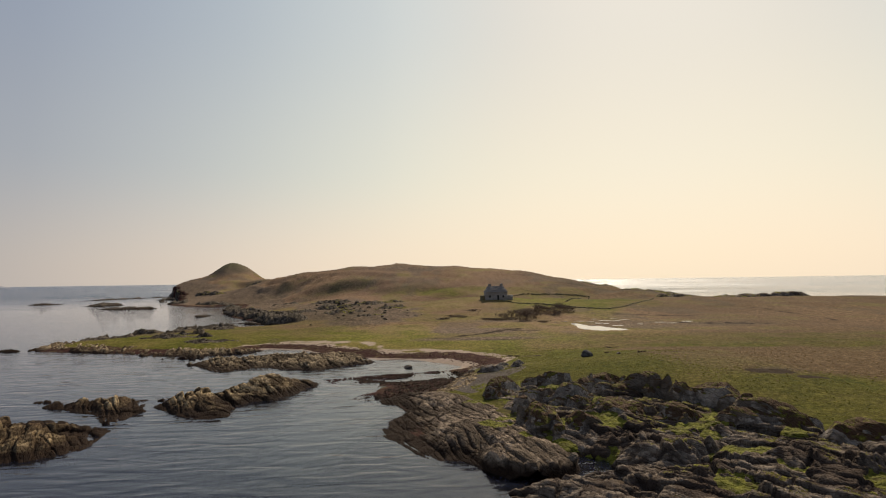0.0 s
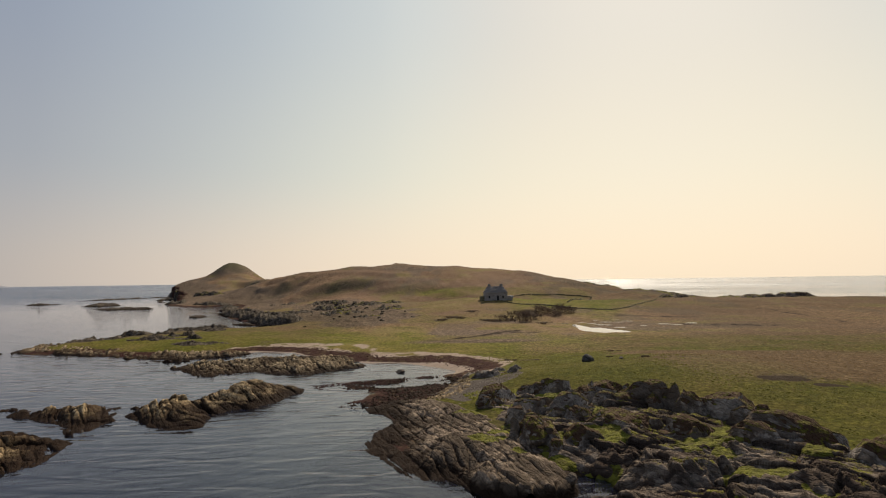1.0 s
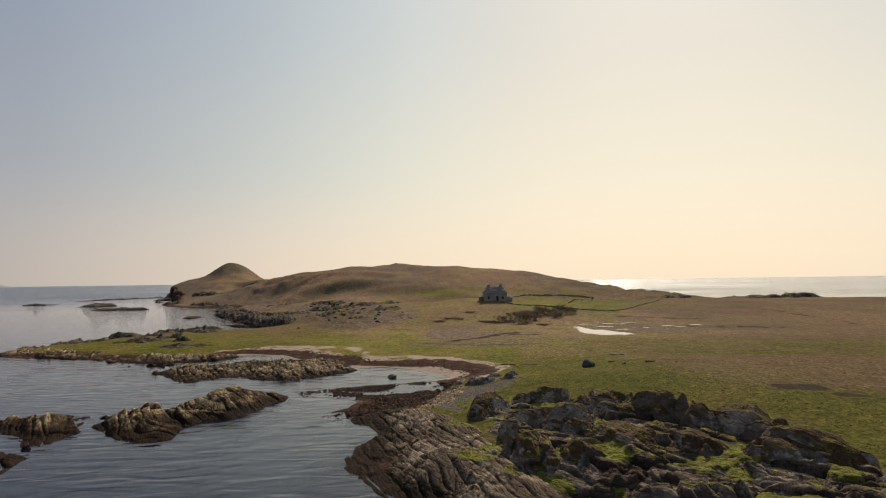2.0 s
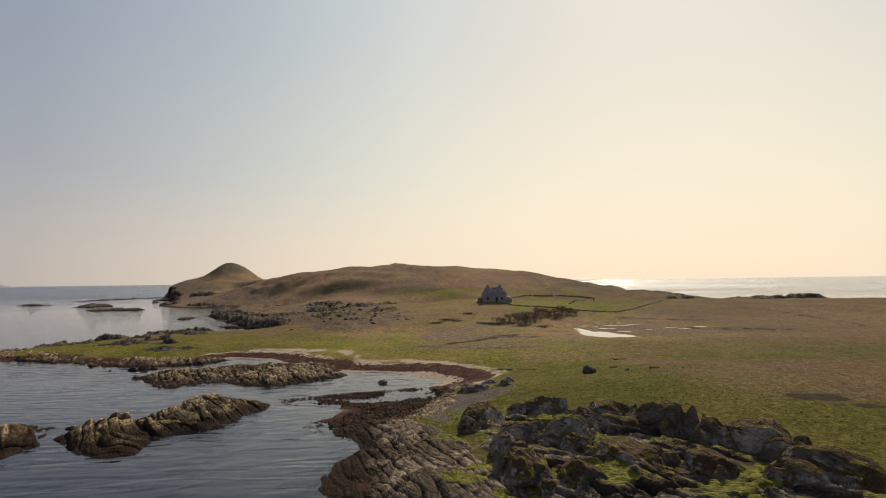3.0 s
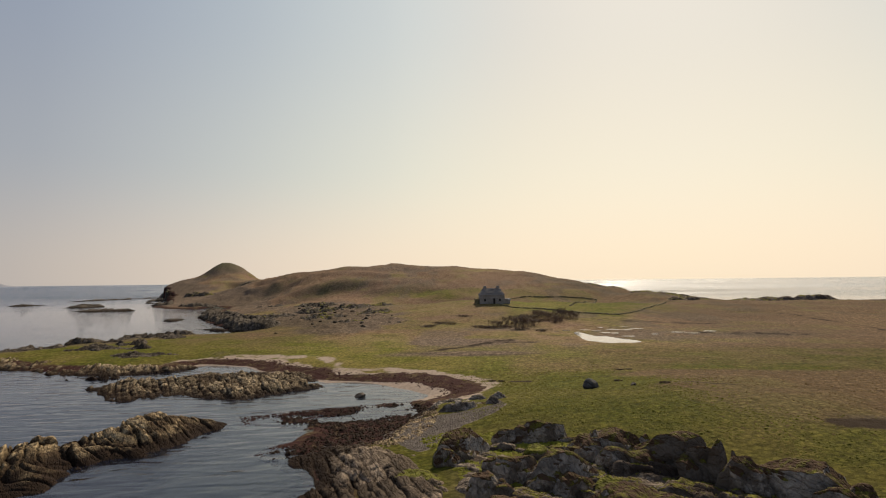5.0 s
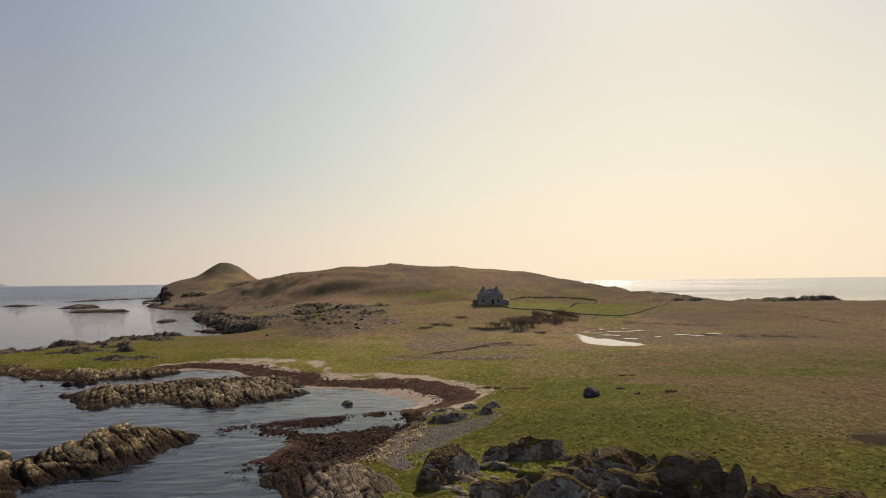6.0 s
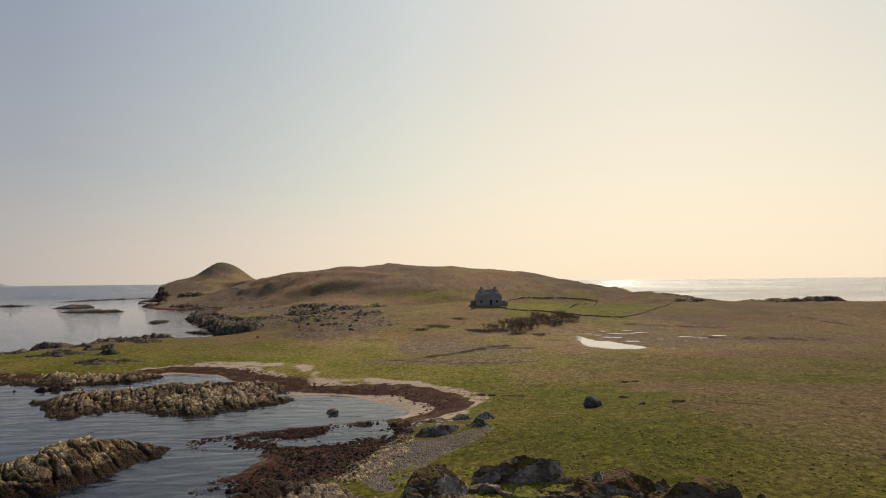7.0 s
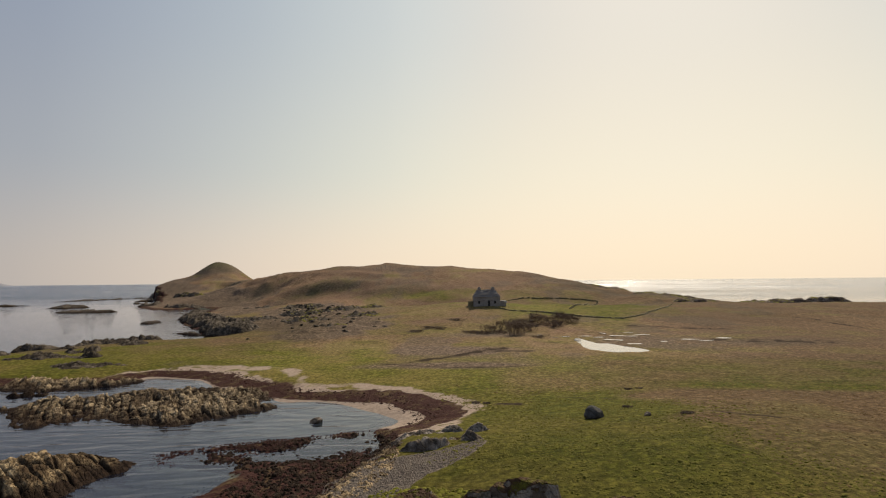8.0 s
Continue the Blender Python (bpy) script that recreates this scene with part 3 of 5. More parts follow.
def build_ground():
    v = np.concatenate([np.linspace(0, 14, 12, endpoint=False), 14 + 6 * (np.exp(np.linspace(0, 1, 760) * math.log(118.0)) - 1)])
    u = np.tan(np.linspace(-0.86, 0.92, 620))
    u, v = np.meshgrid(u, v)
    y = v
    x = 4 + u * (v + 26)
    z, d = terrain(x, y)
    beach = smooth(-1.5, 1.5, inside(BAY, x, y)) * smooth(-2.5, -0.5, d)
    up = d + 0.9 * fbm(x, y, 6.5, 4, 31)
    east = smooth(-10, 4, x)
    wet_line, weed_line, top_line = 0.5 + 1.7 * east, 3.2 + 2.7 * east, 4.6 + 3.2 * east
    sand = beach * (1 - smooth(top_line - 0.9, top_line + 0.9, up + 1.3 * fbm(x, y, 2.4, 4, 36)))
    bank = along_line(x, y, [(-32, 117.4), (-24, 117.0), (-19, 114.6), (-14, 111.4)], 1.6) * (0.78 + 1.1 * fbm(x, y, 2.6, 4, 35)) * (d > 0)
    bank = np.maximum(bank, along_line(x, y, [(-12, 103), (-5, 102.6), (2, 98.6), (7, 93), (8, 87.6)], 1.2) * (0.70 + 0.9 * fbm(x, y, 2.0, 4, 38)))
    bank = np.maximum(bank, along_line(x, y, [(-16, 112.4), (-13, 107.5), (-12, 103)], 1.1) * (0.75 + 0.9 * fbm(x, y, 2.2, 4, 39)))
    sand = np.maximum(sand * (1 - 0.75 * smooth(weed_line, weed_line + 0.8, up) * smooth(-0.15, 0.25, fbm(x, y, 1.9, 4, 37))), bank)
    weed = beach * smooth(wet_line - 0.5, wet_line + 0.4, up) * (1 - smooth(weed_line - 0.5, weed_line + 0.5, up + 0.9 * fbm(x, y, 1.8, 4, 34)))
    weed = np.maximum(weed, 1.3 * np.exp(-((x + 17) / 5) ** 2 - ((y - 102) / 4.5) ** 2) * (d > -2))
    weed = np.maximum(weed, smooth(-1.0, 0.6, inside(WEEDY, x, y)) * (0.75 + 0.3 * fbm(x, y, 1.6, 3, 33)))
    rim = (1 - smooth(1.5, 5.0, up)) * (d > -4) * (1 - beach)
    weed = np.maximum(weed, rim)
    pebble = smooth(-0.6, 0.4, inside(PEBBLES, x, y))
    right = 1.0 * smooth(18, 29, x + 4 * fbm(x, y, 9, 3, 41)) * smooth(56, 68, y) * (1 - smooth(88, 102, y + 5 * fbm(x, y, 14, 2, 44)))
    moor = np.maximum(right, smooth(96, 140, y + 0.25 * x) * 0.58)
    moor = np.maximum(moor, 0.50 * smooth(2, 14, x) * smooth(76, 104, y + 5 * fbm(x, y, 11, 3, 46)))
    moor = np.maximum(moor, smooth(26, 60, x) * smooth(100, 124, y))
    moor = np.maximum(moor, smooth(215, 250, y))
    field = np.exp(-((x - 45) / 27) ** 4 - ((y - 226) / 44) ** 4)
    moor = moor * (1 - 0.75 * field) - 0.30 * np.exp(-((x + 60) / 23) ** 4 - ((y - 306) / 13) ** 4) - 0.32 * np.exp(-((x + 14) / 26) ** 4 - ((y - 280) / 9) ** 4) - 0.25 * np.exp(-((x + 186) / 14) ** 2 - ((y - 498) / 30) ** 2) - 0.28 * smooth(0.0, 0.35, fbm(x, y, 28, 4, 49)) * smooth(190, 260, y)
    heath = 0.75 * np.exp(-((x + 186) / 12) ** 2 - ((y - 498) / 26) ** 2) + 0.95 * np.exp(-((x - 12) / 10) ** 2 - ((y - 152) / 5) ** 2) + 1.2 * np.exp(-((x - 5) / 10) ** 2 - ((y - 114) / 2.5) ** 2) + 1.1 * np.exp(-((x - 6) / 9) ** 2 - ((y - 130) / 4) ** 2)
    heath += 0.62 * smooth(0.10, 0.45, fbm(x, y * 0.55, 11, 5, 47)) * smooth(104, 130, y)
    heath += 0.9 * np.exp(-((x - 58) / 14) ** 2 - ((y - 137) / 6) ** 2) + 1.0 * np.exp(-((x - 33) / 2.6) ** 2 - ((y - 64.2) / 0.9) ** 2)
    heath += 0.85 * np.exp(-((x + 36) / 22) ** 2 - ((y - 215) / 42) ** 2) + 0.75 * np.exp(-((x + 108) / 26) ** 2 - ((y - 325) / 16) ** 2) + 0.55 * smooth(15.5, 19.5, z + 2.5 * fbm(x, y, 24, 3, 93)) * smooth(290, 310, y)
    heath += 0.7 * np.exp(-((x - 6.5) / 2.5) ** 2 - ((y - 55) / 7) ** 2)
    heath = heath + 1.1 * rough_slope(x, y) + 0.75 * smooth(300, 330, y) * smooth(88, 108, -x) * (1 - smooth(6, 12, z + 4 * fbm(x, y, 22, 3, 87))) * (0.6 + 0.9 * fbm(x, y, 15, 3, 88))
    heath = heath + 0.8 * along_line(x, y, [(42, 318), (61, 300), (84, 284), (100, 268)], 9)
    torn = 0.75 + 0.9 * fbm(x, y, 1.7, 4, 99)
    peat = np.zeros(np.shape(x))
    for line, wide, much in PEAT:
        peat = np.maximum(peat, much * along_line(x, y, line, wide) * torn)
    scarp = sum(much * np.exp(-((x - sx) / (half * 1.05)) ** 2 - ((y - sy - 3 - 0.2 * (x - sx)) / 9) ** 2) for (sx, sy, half, drop), much in zip(SCARPS, (0.48, 0.42, 0.40, 0.35))) + 0.75 * np.exp(-((x + 189) / 13) ** 2 - ((y - 490) / 12) ** 2)
    # how much haze the colour carries: far ground most, spit and right side less
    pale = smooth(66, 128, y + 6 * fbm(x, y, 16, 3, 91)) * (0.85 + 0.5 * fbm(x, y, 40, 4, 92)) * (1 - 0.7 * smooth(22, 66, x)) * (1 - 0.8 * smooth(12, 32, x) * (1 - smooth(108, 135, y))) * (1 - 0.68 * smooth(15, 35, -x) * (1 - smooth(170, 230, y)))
    bed = 1 - smooth(-1.6, -0.1, d)
    shoal = 1.2 * np.exp(-((x + 10.5) / 4.6) ** 2 - ((y - 60) / 15) ** 2) + np.exp(-((x + 7) / 8) ** 2 - ((y - 90.5) / 6.5) ** 2)
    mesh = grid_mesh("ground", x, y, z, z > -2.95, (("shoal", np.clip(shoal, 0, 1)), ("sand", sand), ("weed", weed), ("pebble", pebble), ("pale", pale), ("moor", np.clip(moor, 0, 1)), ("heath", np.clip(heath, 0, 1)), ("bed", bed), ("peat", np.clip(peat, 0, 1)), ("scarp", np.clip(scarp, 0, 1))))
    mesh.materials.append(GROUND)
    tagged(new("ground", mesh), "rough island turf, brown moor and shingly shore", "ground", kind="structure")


build_ground()

# the open sea, and the dark bed under it
bm = bmesh.new()
bmesh.ops.create_grid(bm, x_segments=40, y_segments=40, size=6500)
sea = part("water", bm, SEA, None)
sea.location = (0, 500, 0)
tagged(sea, "calm grey-blue sea with fine ripples", "sea", kind="structure")
bm = bmesh.new()
bmesh.ops.create_grid(bm, x_segments=4, y_segments=4, size=6500)
bed = part("seabed", bm, plain_material("sea_floor", (0.012, 0.018, 0.018), (0.035, 0.045, 0.040), 0.2), None)
bed.location = (0, 500, -3.0)
tagged(bed, "dark silty sea floor under the water", "seabed", kind="structure")


# ---------------------------------------------------------------- shore rock
def slabs(a, r, long, seed, tilt):
    """Parallel beds cut across by joints: height of each block, and the cracks round it."""
    a = a + 0.30 * vnoise(a * 0.7, r * 0.08, seed + 7)
    i = np.floor(a)
    u = a - i
    i = i.astype(np.int64)
    none = np.zeros_like(i)
    r = r / (long * (1 + 0.45 * lattice(i, none + 3, seed + 1))) + 9.7 * lattice(i, none + 5, seed + 2) + 0.10 * vnoise(a * 3, r * 2, seed + 8)
    j = np.floor(r)
    v = r - j
    j = j.astype(np.int64)
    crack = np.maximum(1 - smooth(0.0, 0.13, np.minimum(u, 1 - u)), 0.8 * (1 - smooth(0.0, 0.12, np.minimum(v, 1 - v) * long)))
    height = 0.5 * lattice(i, none, seed) + 0.45 * lattice(i, j, seed + 3) + 1.1 * tilt * (u - 0.5) + 0.6 * lattice(i, j, seed + 4) * (v - 0.5) - 0.35 * (2 * np.abs(u - 0.5)) ** 4
    return height, crack


def rock_mesh(name, outline, top, res, seed, strike=20.0, edge=2.2, ribs=(1.7, 0.42), rough=0.35, moss_level=9.0, ground=False, sink=0.5, dip=0.5, ragged=0.55, stretch=1.0, groove=0.8, heads=(), pockets=(), cliffs=(), mass=0.7, chips=0.2, bend=(0, 1, 0)):
    """Tilted, jointed beds of rock inside an outline. Gives the grid, what to keep of it, and the bed that each place belongs to."""
    poly = rounded(outline, 5)
    (x0, y0), (x1, y1) = poly.min(0) - 1.2, poly.max(0) + 1.2
    x, y = np.meshgrid(np.arange(x0, x1, res), np.arange(y0, y1, res))
    reach = edge * ragged
    d = inside(poly, x + reach * fbm(x, y, 1.6 * edge, 4, seed), y + reach * fbm(x, y, 1.6 * edge, 4, seed + 50))
    veer = np.radians(strike + bend[2] * smooth(bend[0], bend[1], x))
    c, s = np.cos(veer), np.sin(veer)
    xm, ym = float(x.mean()), float(y.mean())
    wide, tall = ribs
    across = ((x - xm) * c + (y - ym) * s) + 0.5 * wide * fbm(x, y, 3.2 * wide, 3, seed + 3)
    run = ((ym - y) * -c + (xm - x) * s) + 0.8 * wide * fbm(x, y, 3.0 * wide, 2, seed + 4)
    live = 0.6 + 0.6 * (fbm(x, y, 4.2 * wide, 2, seed + 5) + 0.3)
    size = wide * 2.8
    gap, lot, da, dr = chunks(across / size, run / (size * 1.6), seed)
    bed = np.round((lot + 1) * 50000)
    relief = tall * mass * (1.2 * lot + 1.8 * dip * da + 0.8 * dr - 1.1 * (1 - smooth(0.0, 0.10, gap)))
    split = 0.8 * (1 - smooth(0.0, 0.10, gap))
    for size, amount, long, k in ((wide, 0.95, 2.6 * stretch, 1), (wide * 0.43, 0.34, 3.4 * stretch, 2), (wide * 0.19, 0.10, 3.0, 3)):
        height, crack = slabs(across / size, run / size, long, seed + 11 * k, dip)
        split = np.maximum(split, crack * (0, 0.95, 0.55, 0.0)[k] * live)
        relief = relief + tall * amount * (0.8 * height - (groove if k == 1 else 0.8) * crack * live)
    chip, lot, da, dr = chunks(across / (0.55 * wide) + 5, run / (0.8 * wide), seed + 70)
    relief = relief + tall * chips * (0.9 * lot + 0.9 * da + 0.5 * dr - 0.5 * (1 - smooth(0.0, 0.12, chip))) * (0.4 + live)
    for cx, cy, cr in cliffs:
        edge = edge * (1 - 0.88 * np.exp(-((x - cx) ** 2 + (y - cy) ** 2) / cr ** 2))
    body = smooth(-0.35, 1.35 * edge, d + 0.05 * edge * relief / max(tall, 0.01)) ** 0.85
    hump = 0.70 + 0.50 * fbm(x, y, 2.4 * reach / ragged + 2, 3, seed + 30)
    if heads:
        hump = 0.50 + 0.22 * fbm(x, y, 2.4 * reach / ragged, 3, seed + 30) + sum(hh * np.exp(-((x - hx) ** 2 + (y - hy) ** 2) / hr ** 2) for hx, hy, hr, hh in heads)
    z = top * body * hump + relief * (0.30 + 0.70 * body) * smooth(-0.7, 0.9, d) + rough * 0.3 * fbm(x, y, 0.8, 4, seed + 31) * body
    z = z - sink * (1 - smooth(-0.9, 0.5, d))
    lie = terrain(x, y)[0] if ground else 0.0
    z = z + lie
    turfy = np.zeros(np.shape(z))
    for px, py, pr in pockets:
        turfy = np.maximum(turfy, 1.25 * np.exp(-(((x - px) ** 2 + (y - py) ** 2) / pr ** 2)))
    turfy = smooth(0.50, 0.72, turfy + 0.60 * fbm(x, y, 1.6, 4, seed + 41))
    if pockets:
        z = z + turfy * (lie + top * body * hump * 0.9 + 0.05 + 0.17 * fbm(x, y, 1.2, 4, seed + 42) + 0.10 * fbm(x, y, 0.4, 2, seed + 43) - z)
    gy, gx = np.gradient(z, res)
    level = 1 - smooth(0.45, 1.2, np.hypot(gx, gy))
    hollow = 1 - smooth(-0.5, 0.35, relief / max(tall, 0.01))
    moss = level * smooth(moss_level - 0.5, moss_level + 0.3, z) * (0.40 + 0.35 * hollow + 0.55 * fbm(x, y, 2.2, 3, seed + 40))
    return x, y, z, d > -0.95, (("moss", np.clip(moss, 0, 1)), ("turf", turfy), ("crack", np.clip(split, 0, 1))), bed


def rock_thing(name, mat, label, category, outline, top, res, seed, group="", beds=False, **more):
    x, y, z, keep, marks, bed = rock_mesh(name, outline, top, res, seed, **more)
    if not beds:
        mesh = grid_mesh(name, x, y, z, keep, marks)
        mesh.materials.append(mat)
        return tagged(new(name, mesh), label, category, group)
    base = tagged(new(name), label, category, group)
    base.location = (float(x.mean()), float(y.mean()), 0)
    piece = pieces_of(bed, keep)
    for k in np.unique(piece[piece >= 0]):
        own = piece == k
        i_, j_ = np.flatnonzero(own.any(1)), np.flatnonzero(own.any(0))
        w = (slice(i_[0], i_[-1] + 2), slice(j_[0], j_[-1] + 2))
        mesh = grid_mesh("rock_bed", x[w] - base.location.x, y[w] - base.location.y, z[w], keep[w], [(key, values[w]) for key, values in marks], owner=own[w])
        part("rock_bed", mesh, mat, base)
    return base


def pieces_of(bed, keep):
    """A number for each connected piece of a bed, by the quad's first corner; slivers join their neighbour."""
    whole = keep[:-1, :-1] & keep[1:, :-1] & keep[:-1, 1:] & keep[1:, 1:]
    lot = np.where(whole, bed[:-1, :-1], -1)
    for turn_ in range(2):
        lab = np.where(lot >= 0, np.arange(lot.size).reshape(lot.shape) + 1, 0)
        while True:
            was = lab.copy()
            for ax in (0, 1):
                for way_ in (1, -1):
                    a_, b_ = (slice(1, None), slice(None, -1)) if way_ == 1 else (slice(None, -1), slice(1, None))
                    p, q = ((a_, slice(None)), (b_, slice(None))) if ax == 0 else ((slice(None), a_), (slice(None), b_))
                    lab[p] = np.where(lot[p] == lot[q], np.maximum(lab[p], lab[q]), lab[p])
            root = lab.ravel()
            lab = np.where(lab > 0, np.maximum(lab, root[np.maximum(lab, 1) - 1]), 0)
            if (lab == was).all():
                break
        values, counts = np.unique(lab, return_counts=True)
        tiny = np.isin(lab, values[counts < 40]) & (lab > 0)
        if turn_ == 0:
            for _ in range(12):
                for shift, ax in ((1, 0), (-1, 0), (1, 1), (-1, 1)):
                    other, bare = np.roll(lot, shift, ax), np.roll(tiny, shift, ax)
                    take = tiny & (other >= 0) & ~bare
                    lot = np.where(take, other, lot)
                    tiny = tiny & ~take
    out = np.full(bed.shape, -1)
    out[:-1, :-1] = np.where((lab > 0) & ~np.isin(lab, values[counts < 6]), lab, -1)
    return out


def oval(cx, cy, rx, ry, turn=0.0, n=9, seed=0):
    """An uneven oval outline."""
    rnd = random.Random(seed * 7 + 3)
    c, s = math.cos(radians(turn)), math.sin(radians(turn))
    out = []
    for k in range(n):
        a_ = 2 * math.pi * k / n
        f = rnd.uniform(0.82, 1.16)
        px, py = rx * f * math.cos(a_), ry * f * math.sin(a_)
        out.append((cx + px * c - py * s, cy + px * s + py * c))
    return out


SKERRY = "tan and black tilted rock skerry in the sea"
rock_thing("skerry", SHORE_ROCK, "tan ribbed rock skerry with a black weedy foot", "rock",
           [(-25.5, 59.5), (-22, 57.3), (-20, 58.3), (-20, 61.5), (-19.8, 65), (-17, 66.5), (-16.6, 71), (-16.4, 75.3), (-20, 77.5), (-23, 76), (-25.5, 71.5), (-28.5, 67), (-29.3, 63)],
           1.38, 0.085, 101, "skerries", beds=True, edge=2.9, ribs=(1.05, 0.25), mass=1.15, strike=34, stretch=1.2, groove=0.9, rough=0.3, dip=0.45, bend=(-24.5, -19.5, 26), heads=[(-25.6, 63.6, 2.8, 0.55), (-20.6, 71.2, 3.0, 0.62), (-27.8, 66.4, 1.7, 0.75), (-24.0, 69.0, 1.4, 0.3)])
rock_thing("skerry", SHORE_ROCK, "low tan skerry with sharp tilted beds", "rock",
           [(-42, 64.4), (-36, 61), (-32, 56), (-29.3, 56), (-30.5, 65), (-34.3, 68), (-38.2, 66.5)], 1.15, 0.09, 102, "skerries", beds=True, edge=2.6, ribs=(0.9, 0.24), mass=1.15, strike=34, stretch=1.2, groove=0.9, rough=0.3, dip=0.45, heads=[(-33.5, 62.5, 2.4, 0.6), (-37.5, 64.6, 1.6, 0.35)])
rock_thing("skerry", SHORE_ROCK, "broad yellowish skerry with weed along its edge", "rock",
           [(-40, 41), (-31, 42), (-28, 44.4), (-27, 46.7), (-28, 51.7), (-32, 55.5), (-38.5, 57.5), (-46, 55), (-48, 46)], 1.2, 0.10, 103, "skerries", beds=True, edge=3.0, ribs=(1.0, 0.26), mass=1.15, strike=34, stretch=1.2, groove=0.9, rough=0.3, dip=0.45, heads=[(-34, 51, 3.5, 0.45), (-41, 52, 3.0, 0.4), (-31, 46.5, 2.2, 0.3)])
rock_thing("reef", REEF_ROCK, "long brown and tan reef beside the bay", "reef",
           [(-38.4, 91), (-32.4, 86.4), (-28, 88.8), (-20, 86.2), (-14, 92), (-12, 97), (-17, 104), (-23, 106), (-30, 104.5), (-33, 101), (-38.3, 98)],
           0.75, 0.12, 104, beds=True, edge=2.8, ribs=(0.8, 0.26), strike=30, groove=0.9, rough=0.7, ragged=0.9, chips=0.25)
for k, (cx, cy, rx, ry, turn, top) in enumerate([(-94, 221, 3.2, 6, 10, 0.8), (-62, 179.5, 6.0, 1.6, -32, 0.6), (-163, 292, 13, 6, 0, 1.7), (-203, 338, 10, 9, 30, 2.4), (-256, 367, 12, 4, 40, 0.9), (-285, 330, 9, 3, 30, 0.7),
                                                 (-44, 100.6, 4.5, 0.7, 12, 0.3), (-85, 113, 3.5, 0.8, 10, 0.4), (-29.8, 66.4, 0.9, 0.5, 30, 0.16), (-31.3, 69.0, 0.9, 0.4, 10, 0.12), (-15.6, 76.6, 0.8, 0.4, 15, 0.14), (-42.6, 65.6, 1.1, 0.6, 20, 0.2)]):
    rock_thing("islet", DARK_ROCK if cy > 110 else SHORE_ROCK, "low dark islet just above the water", "rock", oval(cx, cy, rx, ry, turn, seed=k), top, 0.5 if cy > 110 else 0.12, 120 + k,
               "islets", edge=min(rx, ry) * 0.6, ribs=(1.6, 0.35))

# ribbed plate that slopes into the water
rock_thing("rock_platform", PLATE_ROCK, "ribbed brown rock platform sloping into the sea", "rock",
           [(-5.0, 53), (-2.7, 45.8), (0.8, 44.2), (4.0, 42.4), (8.9, 42.4), (10.6, 46.5), (9.8, 52.5), (8.2, 59), (6.0, 64), (1.5, 68), (-4, 69), (-7.4, 66.2), (-5.9, 62), (-4.6, 58)],
           1.85, 0.10, 110, beds=True, edge=4.2, ribs=(0.8, 0.20), strike=24, heads=[(3.5, 49, 6.0, 0.30), (7.5, 46.5, 4.0, 0.12)], moss_level=1.6, stretch=2.6, dip=0.7, rough=0.2, groove=1.4, mass=0.4, chips=0.08, cliffs=[(4.6, 42.6, 2.2), (8.2, 42.6, 2.4), (6.4, 42.4, 2.2)],
           pockets=[(4.1, 49.4, 1.5), (5.0, 51.5, 1.1), (3.4, 58.7, 1.6), (5.2, 60.4, 1.3), (6.2, 47.5, 0.8)])

# crags along the edge of the field, and the rougher rock in front of them: x, y, half length, half width, turn, height
BACK_CRAGS = [(5.4, 62.3, 1.8, 1.4, 20, 1.4), (10.4, 63.6, 2.2, 1.0, -14, 1.0), (14.2, 59.6, 2.2, 1.5, -15, 1.3), (17.2, 57.3, 2.6, 1.5, -30, 1.6), (19.0, 54.8, 0.8, 0.7, 0, 1.8),
              (21.8, 52.2, 2.9, 1.4, -42, 1.9), (23.6, 46.6, 3.4, 1.7, -40, 1.6), (27.0, 41.0, 3.0, 2.2, -50, 1.6), (8.6, 57.2, 1.5, 1.1, 0, 1.1), (6.8, 54.6, 1.2, 1.0, 30, 1.2)]
FRONT_CRAGS = [(7.6, 50.6, 1.5, 1.9, 10, 1.5), (11.0, 56.0, 2.2, 1.3, -12, 1.4), (10.6, 49.2, 1.8, 1.4, -20, 1.2), (14.0, 51.2, 2.6, 1.6, -15, 1.3), (17.8, 49.0, 2.2, 1.3, -25, 1.3),
               (14.6, 42.0, 3.6, 1.7, -10, 1.6), (10.0, 37.2, 3.2, 1.5, -12, 1.1), (17.0, 35.8, 3.0, 1.4, -15, 1.4), (21.6, 37.6, 2.8, 1.7, -30, 1.6), (18.8, 44.6, 2.4, 1.2, -20, 1.3),
               (7.4, 38.6, 1.8, 0.9, 5, 0.6), (12.5, 45.6, 2.4, 1.2, -10, 1.1), (22.5, 32.5, 3.0, 1.6, -20, 1.4), (13.5, 32.8, 2.6, 1.3, -10, 1.0)]
# turf in the hollows of the outcrop: x, y, reach
POCKETS = [(6.3, 53.1, 1.1), (7.9, 51.6, 1.3), (8.5, 49.2, 1.2), (8.8, 46.2, 1.0), (11.2, 44.6, 1.0), (12.0, 49.2, 1.5), (17.6, 46.2, 1.5), (18.6, 44.2, 1.3), (20.2, 47.4, 1.3), (17.4, 40.2, 1.6), (19.2, 39.8, 1.4),
           (20.2, 37.2, 1.2), (15.7, 35.6, 1.2), (17.4, 59.0, 0.9), (10.2, 60.6, 1.0), (23.4, 43.6, 1.1), (13.2, 54.0, 0.9), (11.0, 40.0, 0.9), (23.0, 34.6, 1.4), (7.6, 58.8, 1.1)]
